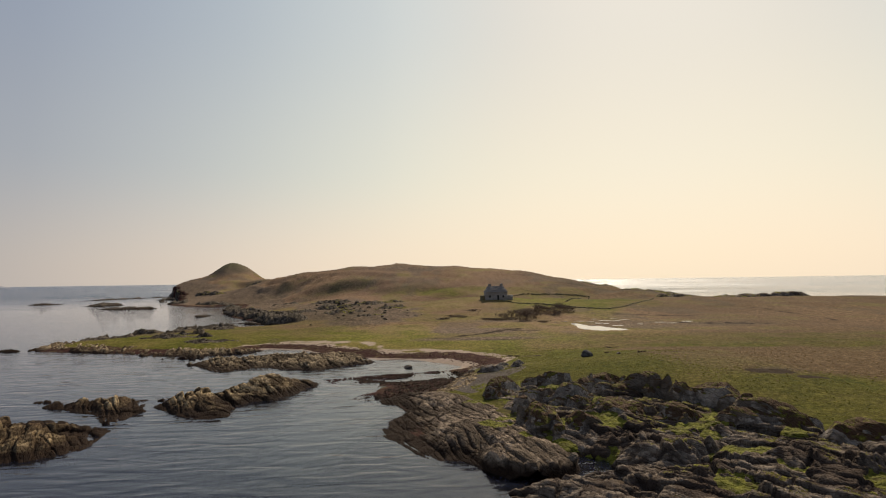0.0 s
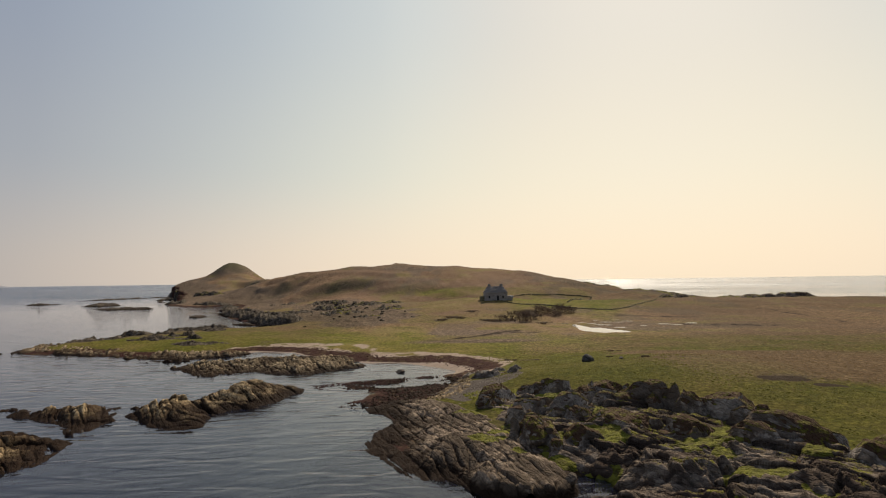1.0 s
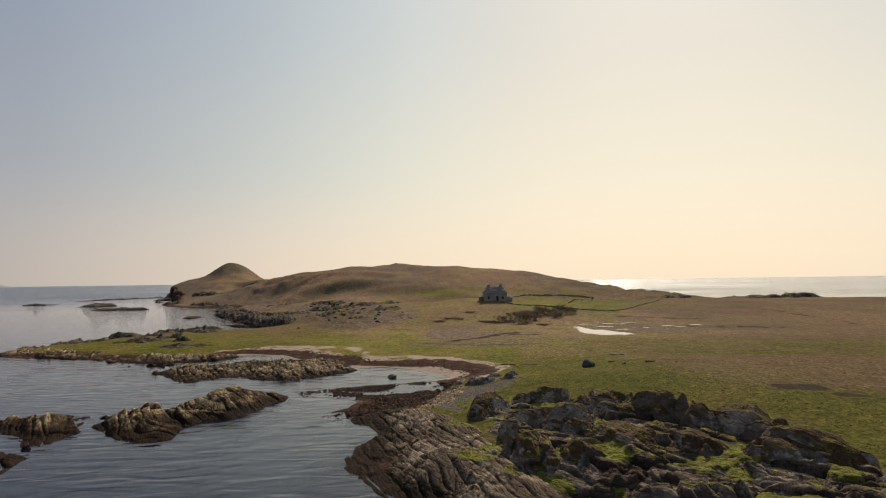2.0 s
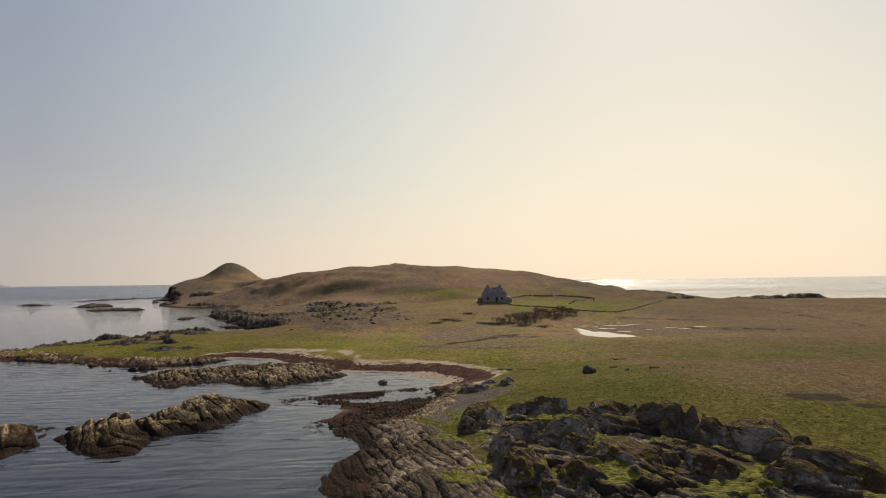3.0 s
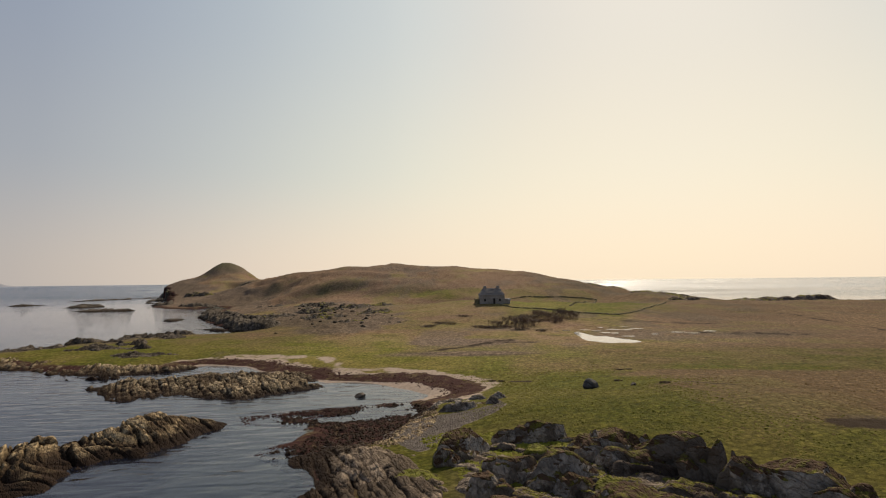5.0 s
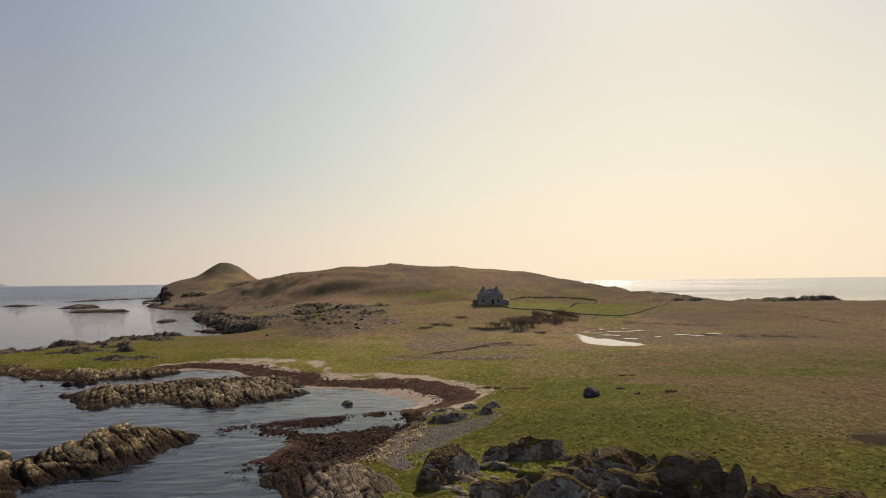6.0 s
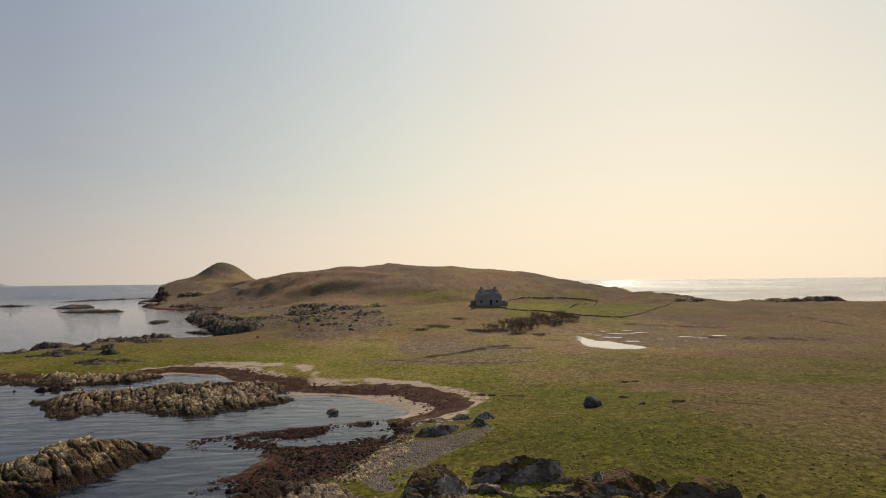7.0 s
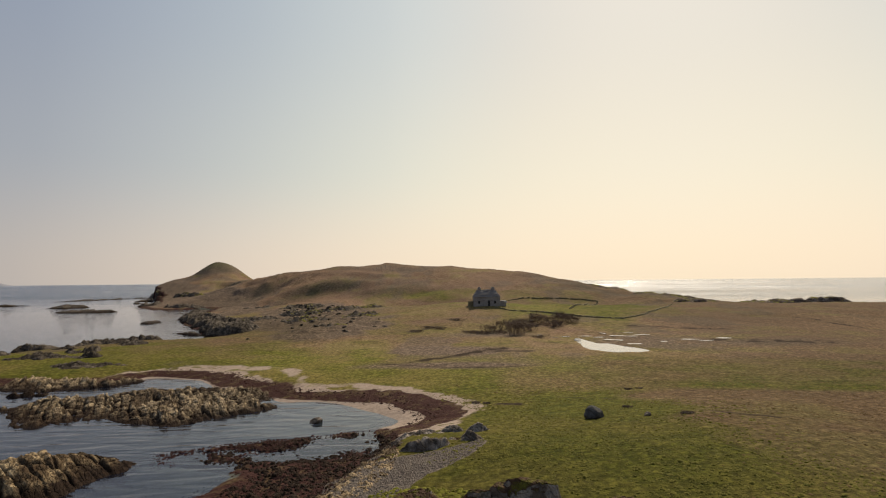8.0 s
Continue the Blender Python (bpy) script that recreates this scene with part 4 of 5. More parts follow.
rock_thing("outcrop", LAYER_ROCK, "broken layered outcrop with green turf in its hollows", "rock",
           [(5.2, 39.6), (4.8, 37.6), (7.4, 33.6), (15, 29.5), (26, 25), (31, 33), (29.5, 40), (25.5, 47), (22.5, 52.6), (18, 58), (13, 62), (9, 63.5), (5.2, 62.5), (5.4, 57), (6.4, 50.5), (8.8, 46), (10.4, 43.2), (10.4, 40.6), (7.4, 39.9)],
           0.95, 0.10, 150, beds=True, edge=2.2, ribs=(1.3, 0.34), strike=52, stretch=1.2, moss_level=1.6, ground=True, sink=0.6, dip=-0.5, rough=0.5, pockets=POCKETS)


def block_mesh(seed, half, detail=5, cuts=11):
    """One split block of rock: flat worn faces, a weathered top that holds turf."""
    rnd = random.Random(seed)
    bm = bmesh.new()
    bmesh.ops.create_icosphere(bm, subdivisions=detail, radius=1.0)
    planes = [(Vector((rnd.gauss(0, 0.45), rnd.gauss(0, 0.45), 1)).normalized(), rnd.uniform(0.66, 0.82))]
    for k in range(cuts):
        a_ = 6.283 * (k + rnd.uniform(-0.3, 0.3)) / cuts
        planes.append((Vector((math.cos(a_), math.sin(a_), rnd.uniform(-0.1, 0.75))).normalized(), rnd.uniform(0.60, 0.86)))
    off = Vector((seed * 1.7, seed * 0.6, 0))
    for v in bm.verts:
        for nrm, lim in planes:
            over = v.co.dot(nrm) - lim
            if over > 0:
                v.co -= nrm * over * 0.9
        p = Vector((v.co.x * half[0], v.co.y * half[1], v.co.z * half[2]))
        lump = 0.20 * noise.fractal(p * 0.7 + off, 1.05, 2.1, 5) + 0.03 * abs(noise.noise(p * 2.7 + off)) - 0.06 * max(0.0, 1 - abs(noise.noise(Vector((p.x * 0.9 + p.y * 0.5, p.y * 0.5, p.z * 0.35)) + off * 2)) * 14) - 0.03 * (1 if noise.noise(Vector((p.x * 0.8 + p.z * 2.2, p.y * 0.8, p.z * 3.0)) + off) > 0.25 else 0)
        v.co = p + v.co.normalized() * lump
    bm.normal_update()
    mesh = bpy.data.meshes.new("block")
    bm.to_mesh(mesh)
    moss = [max(0.0, min(1.0, (v.normal.z - 0.35) * 2.4)) * (1.15 + 0.8 * noise.noise(v.co * 0.7 + off)) for v in bm.verts]
    bm.free()
    mesh.attributes.new("moss", "FLOAT", "POINT").data.foreach_set("value", moss)
    mesh.polygons.foreach_set("use_smooth", [False] * len(mesh.polygons))
    mesh.materials.append(CRAG_ROCK)
    return mesh


def crag(x, y, rx, ry, turn, top, seed, label):
    """A knuckle of rock: a main block and smaller ones split off it."""
    rnd = random.Random(seed)
    base = tagged(new("crag"), label, "rock", "crags by the field")
    base.matrix_world = pose(x, y, height_at(x, y), 0, 0, turn)
    pieces = [(0, 0, rx, ry, top)]
    for _ in range(4 + 2 * (rx > 2)):
        side = rnd.choice((-1, 1))
        pieces.append((side * rx * rnd.uniform(0.2, 1.0), -ry * rnd.uniform(-0.5, 1.1), rx * rnd.uniform(0.22, 0.5), ry * rnd.uniform(0.3, 0.7), top * rnd.uniform(0.35, 0.9)))
    for k, (px, py, hx, hy, h) in enumerate(pieces):
        ob = part("block", block_mesh(seed * 5 + k, (hx * 1.15, hy * 1.15, h * 1.0), 5 if k == 0 else 4), None, base)
        ob.matrix_basis = pose(px, py, h * 0.22, rnd.uniform(-9, 9), rnd.uniform(-9, 9), rnd.uniform(-14, 14))
    return base


for k, (cx, cy, rx, ry, turn, top) in enumerate(BACK_CRAGS):
    crag(cx, cy, rx, ry, turn, top, 60 + k, "grey weathered crag with turf on top")
for k, (cx, cy, rx, ry, turn, top) in enumerate(FRONT_CRAGS[:5]):
    crag(cx, cy, rx, ry, turn, top, 80 + k, "mossy grey crag among the rough outcrop")
for k, (cx, cy, rx, ry, turn, top) in enumerate(FRONT_CRAGS[5:]):
    rock_thing("layered_crag", LAYER_ROCK, "brown layered crag patched with moss and turf", "rock", oval(cx, cy, rx * 1.25, ry * 1.3, turn, seed=k), top * 1.05, 0.08, 230 + 3 * k, "layered crags",
               edge=1.4, ribs=(0.8, 0.30), strike=52 + 1.5 * turn, ragged=0.7, stretch=1.1, dip=-0.45, moss_level=1.8, ground=True, rough=0.5, sink=0.8)
for k, (cx, cy, rx, ry, turn, top) in enumerate([(5.0, 74.6, 1.5, 0.7, 6, 0.6), (7.6, 75.6, 1.3, 0.8, -20, 0.75), (3.6, 79.6, 1.8, 1.1, 10, 0.5), (6.4, 79.4, 1.3, 0.8, -15, 0.6), (8.6, 78.6, 0.9, 0.7, 0, 0.7), (1.4, 74.4, 0.9, 0.6, 0, 0.45), (2.4, 77.0, 0.9, 0.6, 20, 0.5)]):
    rock_thing("bank_rock", CRAG_ROCK, "low mossy rock on the bank behind the bay", "rock", oval(cx, cy, rx, ry, turn, seed=40 + k), top, 0.10, 300 + k, "bank rocks", edge=0.7, ribs=(0.9, 0.3),
               strike=60, moss_level=1.7, ground=True, rough=0.5)

# rocks of the long spit, the dark promontory, the headland and the far shore
rock_thing("spit_edge", REEF_ROCK, "weedy brown rock edge of the grassy spit", "rock",
           [(-81, 114), (-67, 111), (-55, 105.4), (-44, 103.4), (-37, 106.5), (-35, 110.5), (-45, 110.5), (-55, 114.5), (-68, 120), (-80, 124)], 1.0, 0.2, 130, beds=True, edge=2.4, ribs=(1.0, 0.34), ragged=0.8, chips=0.5)
for k, (cx, cy, rx, ry, turn, top) in enumerate([(-71, 140, 3.4, 2.0, 50, 1.2), (-67, 150, 4, 2.0, 50, 1.2), (-61, 157, 3, 1.8, 10, 1.3), (-55, 143, 2.4, 1.6, 0, 1.2), (-57, 132, 2.0, 1.3, 0, 1.1), (-52, 126, 2.0, 1.3, 0, 1.2),
                                                 (-74, 129, 4.5, 2.0, 35, 1.0), (-47, 117, 4, 1.4, 8, 0.6), (-62, 148, 1.6, 1.2, 0, 1.0), (-64, 138, 1.8, 1.2, 0, 1.0), (-60, 125, 4.0, 1.2, 12, 0.7)]):
    rock_thing("spit_crag", DARK_ROCK, "dark crag on the grass of the spit", "rock", oval(cx, cy, rx * 1.3, ry * 1.5, turn, seed=60 + k), top * 0.95, 0.2, 320 + k, "crags on the spit", edge=1.5, ribs=(1.0, 0.36), ragged=1.0,
               moss_level=2.0, ground=True)
rock_thing("promontory", DARK_ROCK, "dark rocky promontory beyond the spit", "rock",
           [(-57, 176), (-54, 170.5), (-48, 169.5), (-43, 172), (-44, 182), (-51, 195), (-63, 216), (-82, 242), (-92, 237), (-88, 229), (-73, 204), (-63, 188)], 2.9, 0.26, 140, beds=True, edge=2.2, ribs=(1.6, 0.45), moss_level=2.7)
# cliff takes the lighter crag rock, which stands for haze at this distance
rock_thing("headland_cliff", CRAG_ROCK, "dark sea cliff at the foot of the knoll", "cliff", oval(-229, 487, 9, 22, 10, seed=71), 12.5, 0.6, 141, edge=6.0, ribs=(4, 1.3), moss_level=11.0, heads=[(-224, 490, 12, 0.5)])
rock_thing("far_reef", DARK_ROCK, "long low reef off the headland", "reef", oval(-268, 488, 5, 52, -12, seed=72), 1.1, 0.8, 142, edge=3.0, ribs=(3, 0.5))
for k, (cx, cy, rx, ry, turn, top) in enumerate([(-217, 440, 9, 14, 20, 2.5), (-200, 392, 14, 8, -40, 1.8), (-168, 352, 14, 6, -30, 1.6), (-130, 318, 12, 5, 0, 1.4), (-105, 275, 5, 12, 10, 1.6), (-172, 410, 12, 5, -20, 2.4), (-130, 372, 10, 4, -30, 2.0),
                                                 (-78, 283, 10, 4, -10, 1.5)]):
    rock_thing("shore_crag", DARK_ROCK, "dark crag along the far shore below the hill", "rock", oval(cx, cy, rx, ry, turn, seed=130 + k), top, 0.6, 380 + k, "crags below the hill", edge=2.5, ribs=(2.4, 0.8),
               moss_level=3.0, ground=True, ragged=0.9)
for k, (cx, cy, rx, ry, turn, top) in enumerate([(113, 257, 7, 4, 10, 1.6), (124, 258, 8, 5, 0, 2.6), (138, 258, 9, 5, 0, 2.8), (150, 261, 5, 3, 0, 1.0), (92, 262, 9, 4, -20, 1.4), (67, 317, 8, 3, -10, 1.2), (78, 320, 7, 3, 0, 1.1), (84, 288, 7, 3, -20, 1.0), (97, 284, 9, 3, -10, 1.1)]):
    rock_thing("skyline_rock", LAYER_ROCK, "dark rocks on the far edge of the moor", "rock", oval(cx, cy, rx, ry, turn, seed=80 + k), top * 0.9, 0.4, 340 + k, "rocks on the skyline", edge=1.8, ribs=(2.0, 0.5),
               moss_level=3.2, ground=True)


# ---------------------------------------------------------------- loose boulders
def boulder_mesh(seed, cuts=9):
    """A block split along flat faces with worn edges."""
    rnd = random.Random(seed)
    bm = bmesh.new()
    bmesh.ops.create_icosphere(bm, subdivisions=3, radius=1.0)
    planes = []
    for _ in range(cuts):
        v = Vector((rnd.gauss(0, 1), rnd.gauss(0, 1), rnd.gauss(0, 0.8))).normalized()
        planes.append((v, rnd.uniform(0.52, 0.86)))
    for v in bm.verts:
        for nrm, off in planes:
            over = v.co.dot(nrm) - off
            if over > 0:
                v.co -= nrm * over * 0.93
        v.co *= 1 + 0.07 * noise.noise(v.co * 2.6 + Vector((seed, 0, 0)))
    mesh = bpy.data.meshes.new("boulder")
    bm.to_mesh(mesh)
    bm.free()
    mesh.attributes.new("moss", "FLOAT", "POINT")
    mesh.polygons.foreach_set("use_smooth", [False] * len(mesh.polygons))
    return mesh


BOULDERS = [boulder_mesh(500 + k) for k in range(6)]
for mesh in BOULDERS:
    mesh.materials.append(CRAG_ROCK)


SCREE = [mesh.copy() for mesh in BOULDERS[:4]]
for mesh in SCREE:
    mesh.materials[0] = DARK_ROCK


def boulder(x, y, size, label, group, seed, flat=0.7, base=None, stock=BOULDERS):
    rnd = random.Random(seed)
    ob = new("boulder", stock[seed % len(stock)])
    s = (size * rnd.uniform(0.85, 1.25), size * rnd.uniform(0.75, 1.1), size * flat)
    z = (height_at(x, y) if base is None else base) + s[2] * 0.38
    ob.matrix_world = Matrix.LocRotScale((x, y, z), Euler((rnd.uniform(-0.15, 0.15), rnd.uniform(-0.15, 0.15), rnd.uniform(0, 6.28))), s)
    return tagged(ob, label, "boulder", group)


lone = tagged(new("boulder", block_mesh(77, (0.80, 0.62, 0.62), 4, 5)), "dark grey boulder alone on the green field", "boulder", "boulders on the field")
lone.data.materials[0] = plain_material("grey_boulder", (0.036, 0.034, 0.031), (0.135, 0.125, 0.112), 2.4)
lone.matrix_world = pose(17.3, 79.2, height_at(17.3, 79.2) + 0.25, 0, 8, 30)
boulder(20.8, 77.8, 0.32, "small dark stone on the green field", "boulders on the field", 4)
boulder(-6.1, 88.2, 0.62, "dark boulder standing in the shallow bay", "boulders in the bay", 5, 0.5, -0.05)
boulder(8.7, 42.6, 0.5, "pale block lying on the rocks by the cleft", "boulders in the cleft", 1, 0.8, 0.6)
rnd = random.Random(77)
for k, (cx, cy, rx, ry, turn, top) in enumerate([(-25, 172, 5, 3.5, 10, 0.9), (-36, 188, 6, 4, 0, 0.8), (-22, 196, 6, 5, 0, 1.0), (-44, 218, 8, 6, 0, 1.0), (-34, 226, 7, 6, 0, 1.0), (-52, 246, 8, 7, 0, 1.1),
                                                 (-28, 238, 7, 6, 0, 0.9), (-54, 206, 6, 5, 0, 0.9)]):
    rock_thing("scree_rock", DARK_ROCK, "dark broken rock in the rough slope", "rock", oval(cx, cy, rx, ry, turn, seed=160 + k), top, 0.35, 360 + k, "rocks in the rough slope", edge=2.0, ribs=(1.8, 0.55),
               moss_level=2.6, ground=True, ragged=1.0)
for k in range(70):
    t = rnd.random()
    cx, cy = -22 - 28 * t + rnd.gauss(0, 6.5), 160 + 88 * t + rnd.gauss(0, 9)
    boulder(cx, cy, rnd.uniform(0.25, 0.8) * (0.8 + 0.5 * t), "dark boulder in the rough slope", "boulders in the rough slope", 900 + k, 0.5, None, SCREE)

# ---------------------------------------------------------------- water on the moor
def water_sheet(name, outline, z, label, category, group="", uneven=0.42, grow=1.0):
    pts = rounded(outline, 8)
    mid_ = pts.mean(0)
    size = np.abs(pts - mid_).max()
    pts = mid_ + (pts - mid_) * (grow + uneven * fbm(pts[:, 0], pts[:, 1], max(0.6, size * 0.24), 4, 51))[:, None]
    bm = bmesh.new()
    bm.faces.new([bm.verts.new((px, py, z)) for px, py in pts])
    return tagged(part(name, bm, POOL, None), label, category, group)


water_sheet("pond", POND_EDGE, 1.44, "bright shallow pond in the moor", "pond", "", 0.10, 1.06)
for k, (cx, cy, rx, ry) in enumerate([(26.5, 151.5, 1.1, 0.7), (21.9, 152.5, 0.8, 0.6), (32.3, 148.4, 1.0, 0.6), (33.6, 144.4, 1.2, 0.8), (34.9, 143.2, 0.8, 0.9), (36.2, 149.9, 1.3, 0.7), (38.2, 147.2, 1.5, 0.5), (41.0, 149.6, 1.4, 0.6),
                                       (36.4, 137.6, 1.2, 0.8), (41.9, 139.6, 0.8, 0.6), (46.5, 141.0, 1.6, 0.7), (48.8, 139.2, 1.2, 0.5), (53.7, 143.6, 1.7, 0.9), (34.6, 155.0, 0.5, 1.2), (30.6, 151.6, 1.2, 0.5), (39.4, 154.0, 1.0, 0.4), (24.2, 148.6, 0.8, 0.3)]):
    water_sheet("puddle", oval(cx, cy, rx, ry, seed=90 + k), height_at(cx, cy) + 0.045, "small bright puddle on the wet moor", "puddle", "puddles")

# ---------------------------------------------------------------- the cottage
def box(bm, x0, x1, y0, y1, z0, z1):
    made = bmesh.ops.create_cube(bm, size=1.0)["verts"]
    for v in made:
        v.co = ((x0 + x1) / 2 + v.co.x * (x1 - x0), (y0 + y1) / 2 + v.co.y * (y1 - y0), (z0 + z1) / 2 + v.co.z * (z1 - z0))
    return made


def worn_box(x0, x1, y0, y1, z0, z1, seed, amount=0.05, cuts=4):
    bm = bmesh.new()
    box(bm, x0, x1, y0, y1, z0, z1)
    bmesh.ops.subdivide_edges(bm, edges=bm.edges[:], cuts=cuts, use_grid_fill=True)
    for v in bm.verts:
        v.co += amount * noise.noise_vector(v.co * 1.7 + Vector((seed, seed, 0)))
    return bm


def hip_roof(w, dpt, ridge, z0, z1, seed):
    bm = bmesh.new()
    low = [bm.verts.new(p) for p in ((-w / 2, -dpt / 2, z0), (w / 2, -dpt / 2, z0), (w / 2, dpt / 2, z0), (-w / 2, dpt / 2, z0))]
    top = [bm.verts.new(p) for p in ((-ridge / 2, 0, z1), (ridge / 2, 0, z1))]
    for f in ((low[0], low[1], top[1], top[0]), (low[1], low[2], top[1]), (low[2], low[3], top[0], top[1]), (low[3], low[0], top[0]), (low[3], low[2], low[1], low[0])):
        bm.faces.new(f)
    bmesh.ops.subdivide_edges(bm, edges=bm.edges[:], cuts=5, use_grid_fill=True)
    for v in bm.verts:
        v.co += 0.16 * noise.noise_vector(v.co * 1.3 + Vector((seed, 0, 0)))
    return bm


def build_cottage(x, y, turn):
    z = min(height_at(x + a_, y + b_) for a_ in (-3.5, 3.5) for b_ in (-2.4, 2.4)) - 0.1
    house = tagged(new("cottage"), "old grey stone cottage with two chimneys, alone on the slope", "house")
    house.matrix_world = pose(x, y, z, 0, 0, turn)
    part("wall", worn_box(-3.6, 3.6, -2.4, 2.4, -0.5, 2.75, 1, 0.10, 6), STONE, house)
    part("roof", hip_roof(7.4, 5.2, 5.0, 2.65, 4.65, 2), SLATE, house, "sagging grey slab roof")
    for sx in (-1.9, 1.9):
        stack = part("chimney", worn_box(sx - 0.42, sx + 0.42, -0.4, 0.4, 3.9, 5.15, 3 + sx, 0.06, 3), STONE, house)
        part("chimney_cap", worn_box(sx - 0.34, sx + 0.34, -0.33, 0.33, 5.13, 5.3, 5 + sx, 0.04, 1), STONE, stack)
    part("doorway", worn_box(0.25, 0.85, -2.52, -2.30, -0.1, 1.7, 6, 0.03, 1), DARK, house, "dark low doorway")
    for sx in (-2.1, 2.2):
        opening = part("window", worn_box(sx - 0.26, sx + 0.26, -2.51, -2.32, 0.9, 1.6, 11 + sx, 0.02, 1), DARK, house, "dark empty window")
        part("lintel", worn_box(sx - 0.55, sx + 0.55, -2.56, -2.34, 1.72, 1.92, 13 + sx, 0.02, 1), STONE, opening)
    part("annex", worn_box(-4.9, -3.66, -1.6, 1.2, -0.6, 1.5, 8, 0.14, 5), DYKE, house, "dark roofless annex")
    shed = part("lean_to", worn_box(3.66, 5.3, -1.9, 1.2, -0.6, 1.6, 9, 0.12, 5), STONE, house, "low stone lean-to")
    part("lean_to_end", worn_box(4.7, 5.5, -2.0, 1.1, 1.1, 1.55, 10, 0.06, 2), LIME, shed, "whitewashed end")


build_cottage(12.6, 198.5, 4)


def field_wall(points, label, seed, tall=0.30):
    """A drystone dyke: rows of rough stones, narrower at the top."""
    rnd = random.Random(seed)
    verts, faces = [], []
    cube = [(-1, -1, -1), (1, -1, -1), (1, 1, -1), (-1, 1, -1), (-0.85, -0.85, 1), (0.85, -0.85, 1), (0.85, 0.85, 1), (-0.85, 0.85, 1)]
    quads = [(0, 3, 2, 1), (4, 5, 6, 7), (0, 1, 5, 4), (1, 2, 6, 5), (2, 3, 7, 6), (3, 0, 4, 7)]
    for (ax, ay), (bx, by) in zip(points, points[1:]):
        length = math.hypot(bx - ax, by - ay)
        heading = math.atan2(by - ay, bx - ax)
        steps = max(2, int(length / 0.9))
        ground_z = terrain(np.linspace(ax, bx, steps + 1)[None], np.linspace(ay, by, steps + 1)[None])[0][0]
        for k in range(steps):
            t = (k + 0.5) / steps
            for row in range(2):
                if rnd.random() < 0.25 * row + 0.08:
                    continue
                hx, hy, hz = rnd.uniform(0.5, 0.68), rnd.uniform(0.24, 0.36) - 0.06 * row, tall * 0.27 * rnd.uniform(0.8, 1.2)
                cz = ground_z[k] + tall * (0.2 + 0.48 * row)
                r = heading + rnd.uniform(-0.12, 0.12)
                n0 = len(verts)
                for px, py, pz in cube:
                    qx, qy = px * hx * rnd.uniform(0.8, 1.1), py * hy * rnd.uniform(0.8, 1.1)
                    verts.append((ax + (bx - ax) * t + qx * math.cos(r) - qy * math.sin(r), ay + (by - ay) * t + qx * math.sin(r) + qy * math.cos(r), cz + pz * hz))
                faces += [tuple(n0 + q for q in f) for f in quads]
    mesh = soup_mesh("field_wall", verts, faces)
    mesh.materials.append(DYKE)
    return tagged(new("field_wall", mesh), label, "wall", "field walls")


field_wall([(14.8, 194.3), (21.8, 188.7), (31.3, 184.4), (38.9, 180.9), (44.4, 177.6), (51.9, 187.1), (60, 202), (68, 219), (74.7, 234)], "dark drystone wall round the green field", 1, 0.28)
field_wall([(35.4, 199), (39, 208), (44, 221.2), (51, 246), (58.7, 272)], "low mossy drystone wall across the slope", 2, 0.4)
field_wall([(23, 266), (31.6, 271), (41.9, 272), (52.6, 274), (58.8, 272)], "low drystone wall at the top of the field", 3, 0.45)


# ---------------------------------------------------------------- plants
def shrub_mesh(seed, tall, spread, stems=26):
    """Bare shrub: forked stems with many twigs."""
    rnd = random.Random(seed)
    verts, faces = [], []

    def limb(p, q, r0, r1):
        axis = (q - p).normalized()
        side = axis.orthogonal().normalized()
        other = axis.cross(side)
        n0 = len(verts)
        for c_, r in ((p, r0), (q, r1)):
            for k in range(3):
                a_ = 2.094 * k
                verts.append(c_ + side * r * math.cos(a_) + other * r * math.sin(a_))
        for k in range(3):
            m = (k + 1) % 3
            faces.append((n0 + k, n0 + m, n0 + 3 + m, n0 + 3 + k))

    for _ in range(stems):
        a_, lean = rnd.uniform(0, 6.28), rnd.uniform(0.1, 1.0)
        root = Vector((rnd.gauss(0, spread * 0.22), rnd.gauss(0, spread * 0.22), -0.1))
        tip = root + Vector((math.cos(a_) * lean * spread * 0.5, math.sin(a_) * lean * spread * 0.5, tall * rnd.uniform(0.55, 0.95)))
        bend = (root + tip) / 2 + Vector((rnd.gauss(0, 0.15), rnd.gauss(0, 0.15), 0.1))
        limb(root, bend, 0.030, 0.022)
        limb(bend, tip, 0.022, 0.008)
        for _ in range(15):
            f = rnd.uniform(0.1, 1.0)
            s_ = bend.lerp(tip, f)
            e_ = s_ + Vector((rnd.gauss(0, 0.28), rnd.gauss(0, 0.28), rnd.uniform(0.0, 0.45))) * tall * 0.5
            limb(s_, e_, 0.014, 0.005)
    mesh = soup_mesh("shrub", verts, faces)
    mesh.materials.append(TWIG)
    return mesh


SHRUBS = [shrub_mesh(40, 2.2, 3.4, 46), shrub_mesh(41, 1.8, 3.6, 46), shrub_mesh(42, 3.0, 3.0, 44), shrub_mesh(43, 0.6, 3.4, 50)]
THICKET = [(16.4, 151, 2), (17.9, 151.5, 2), (15.2, 160, 0), (18.6, 163, 0), (21, 166, 1), (22.4, 167, 2), (24.2, 168.5, 0), (25.8, 168, 1), (28, 168, 2), (30, 170, 0), (31.5, 170, 1), (20.2, 158, 1),
           (7.8, 156, 3), (9.2, 155, 3), (10.6, 154.5, 3), (12.2, 155.5, 1), (13.6, 156, 3), (14.5, 154, 3), (21, 147.5, 3), (26.5, 164, 1), (-3, 157.5, 3), (-1, 164.5, 3), (1.5, 162, 3), (4.8, 175, 3)]
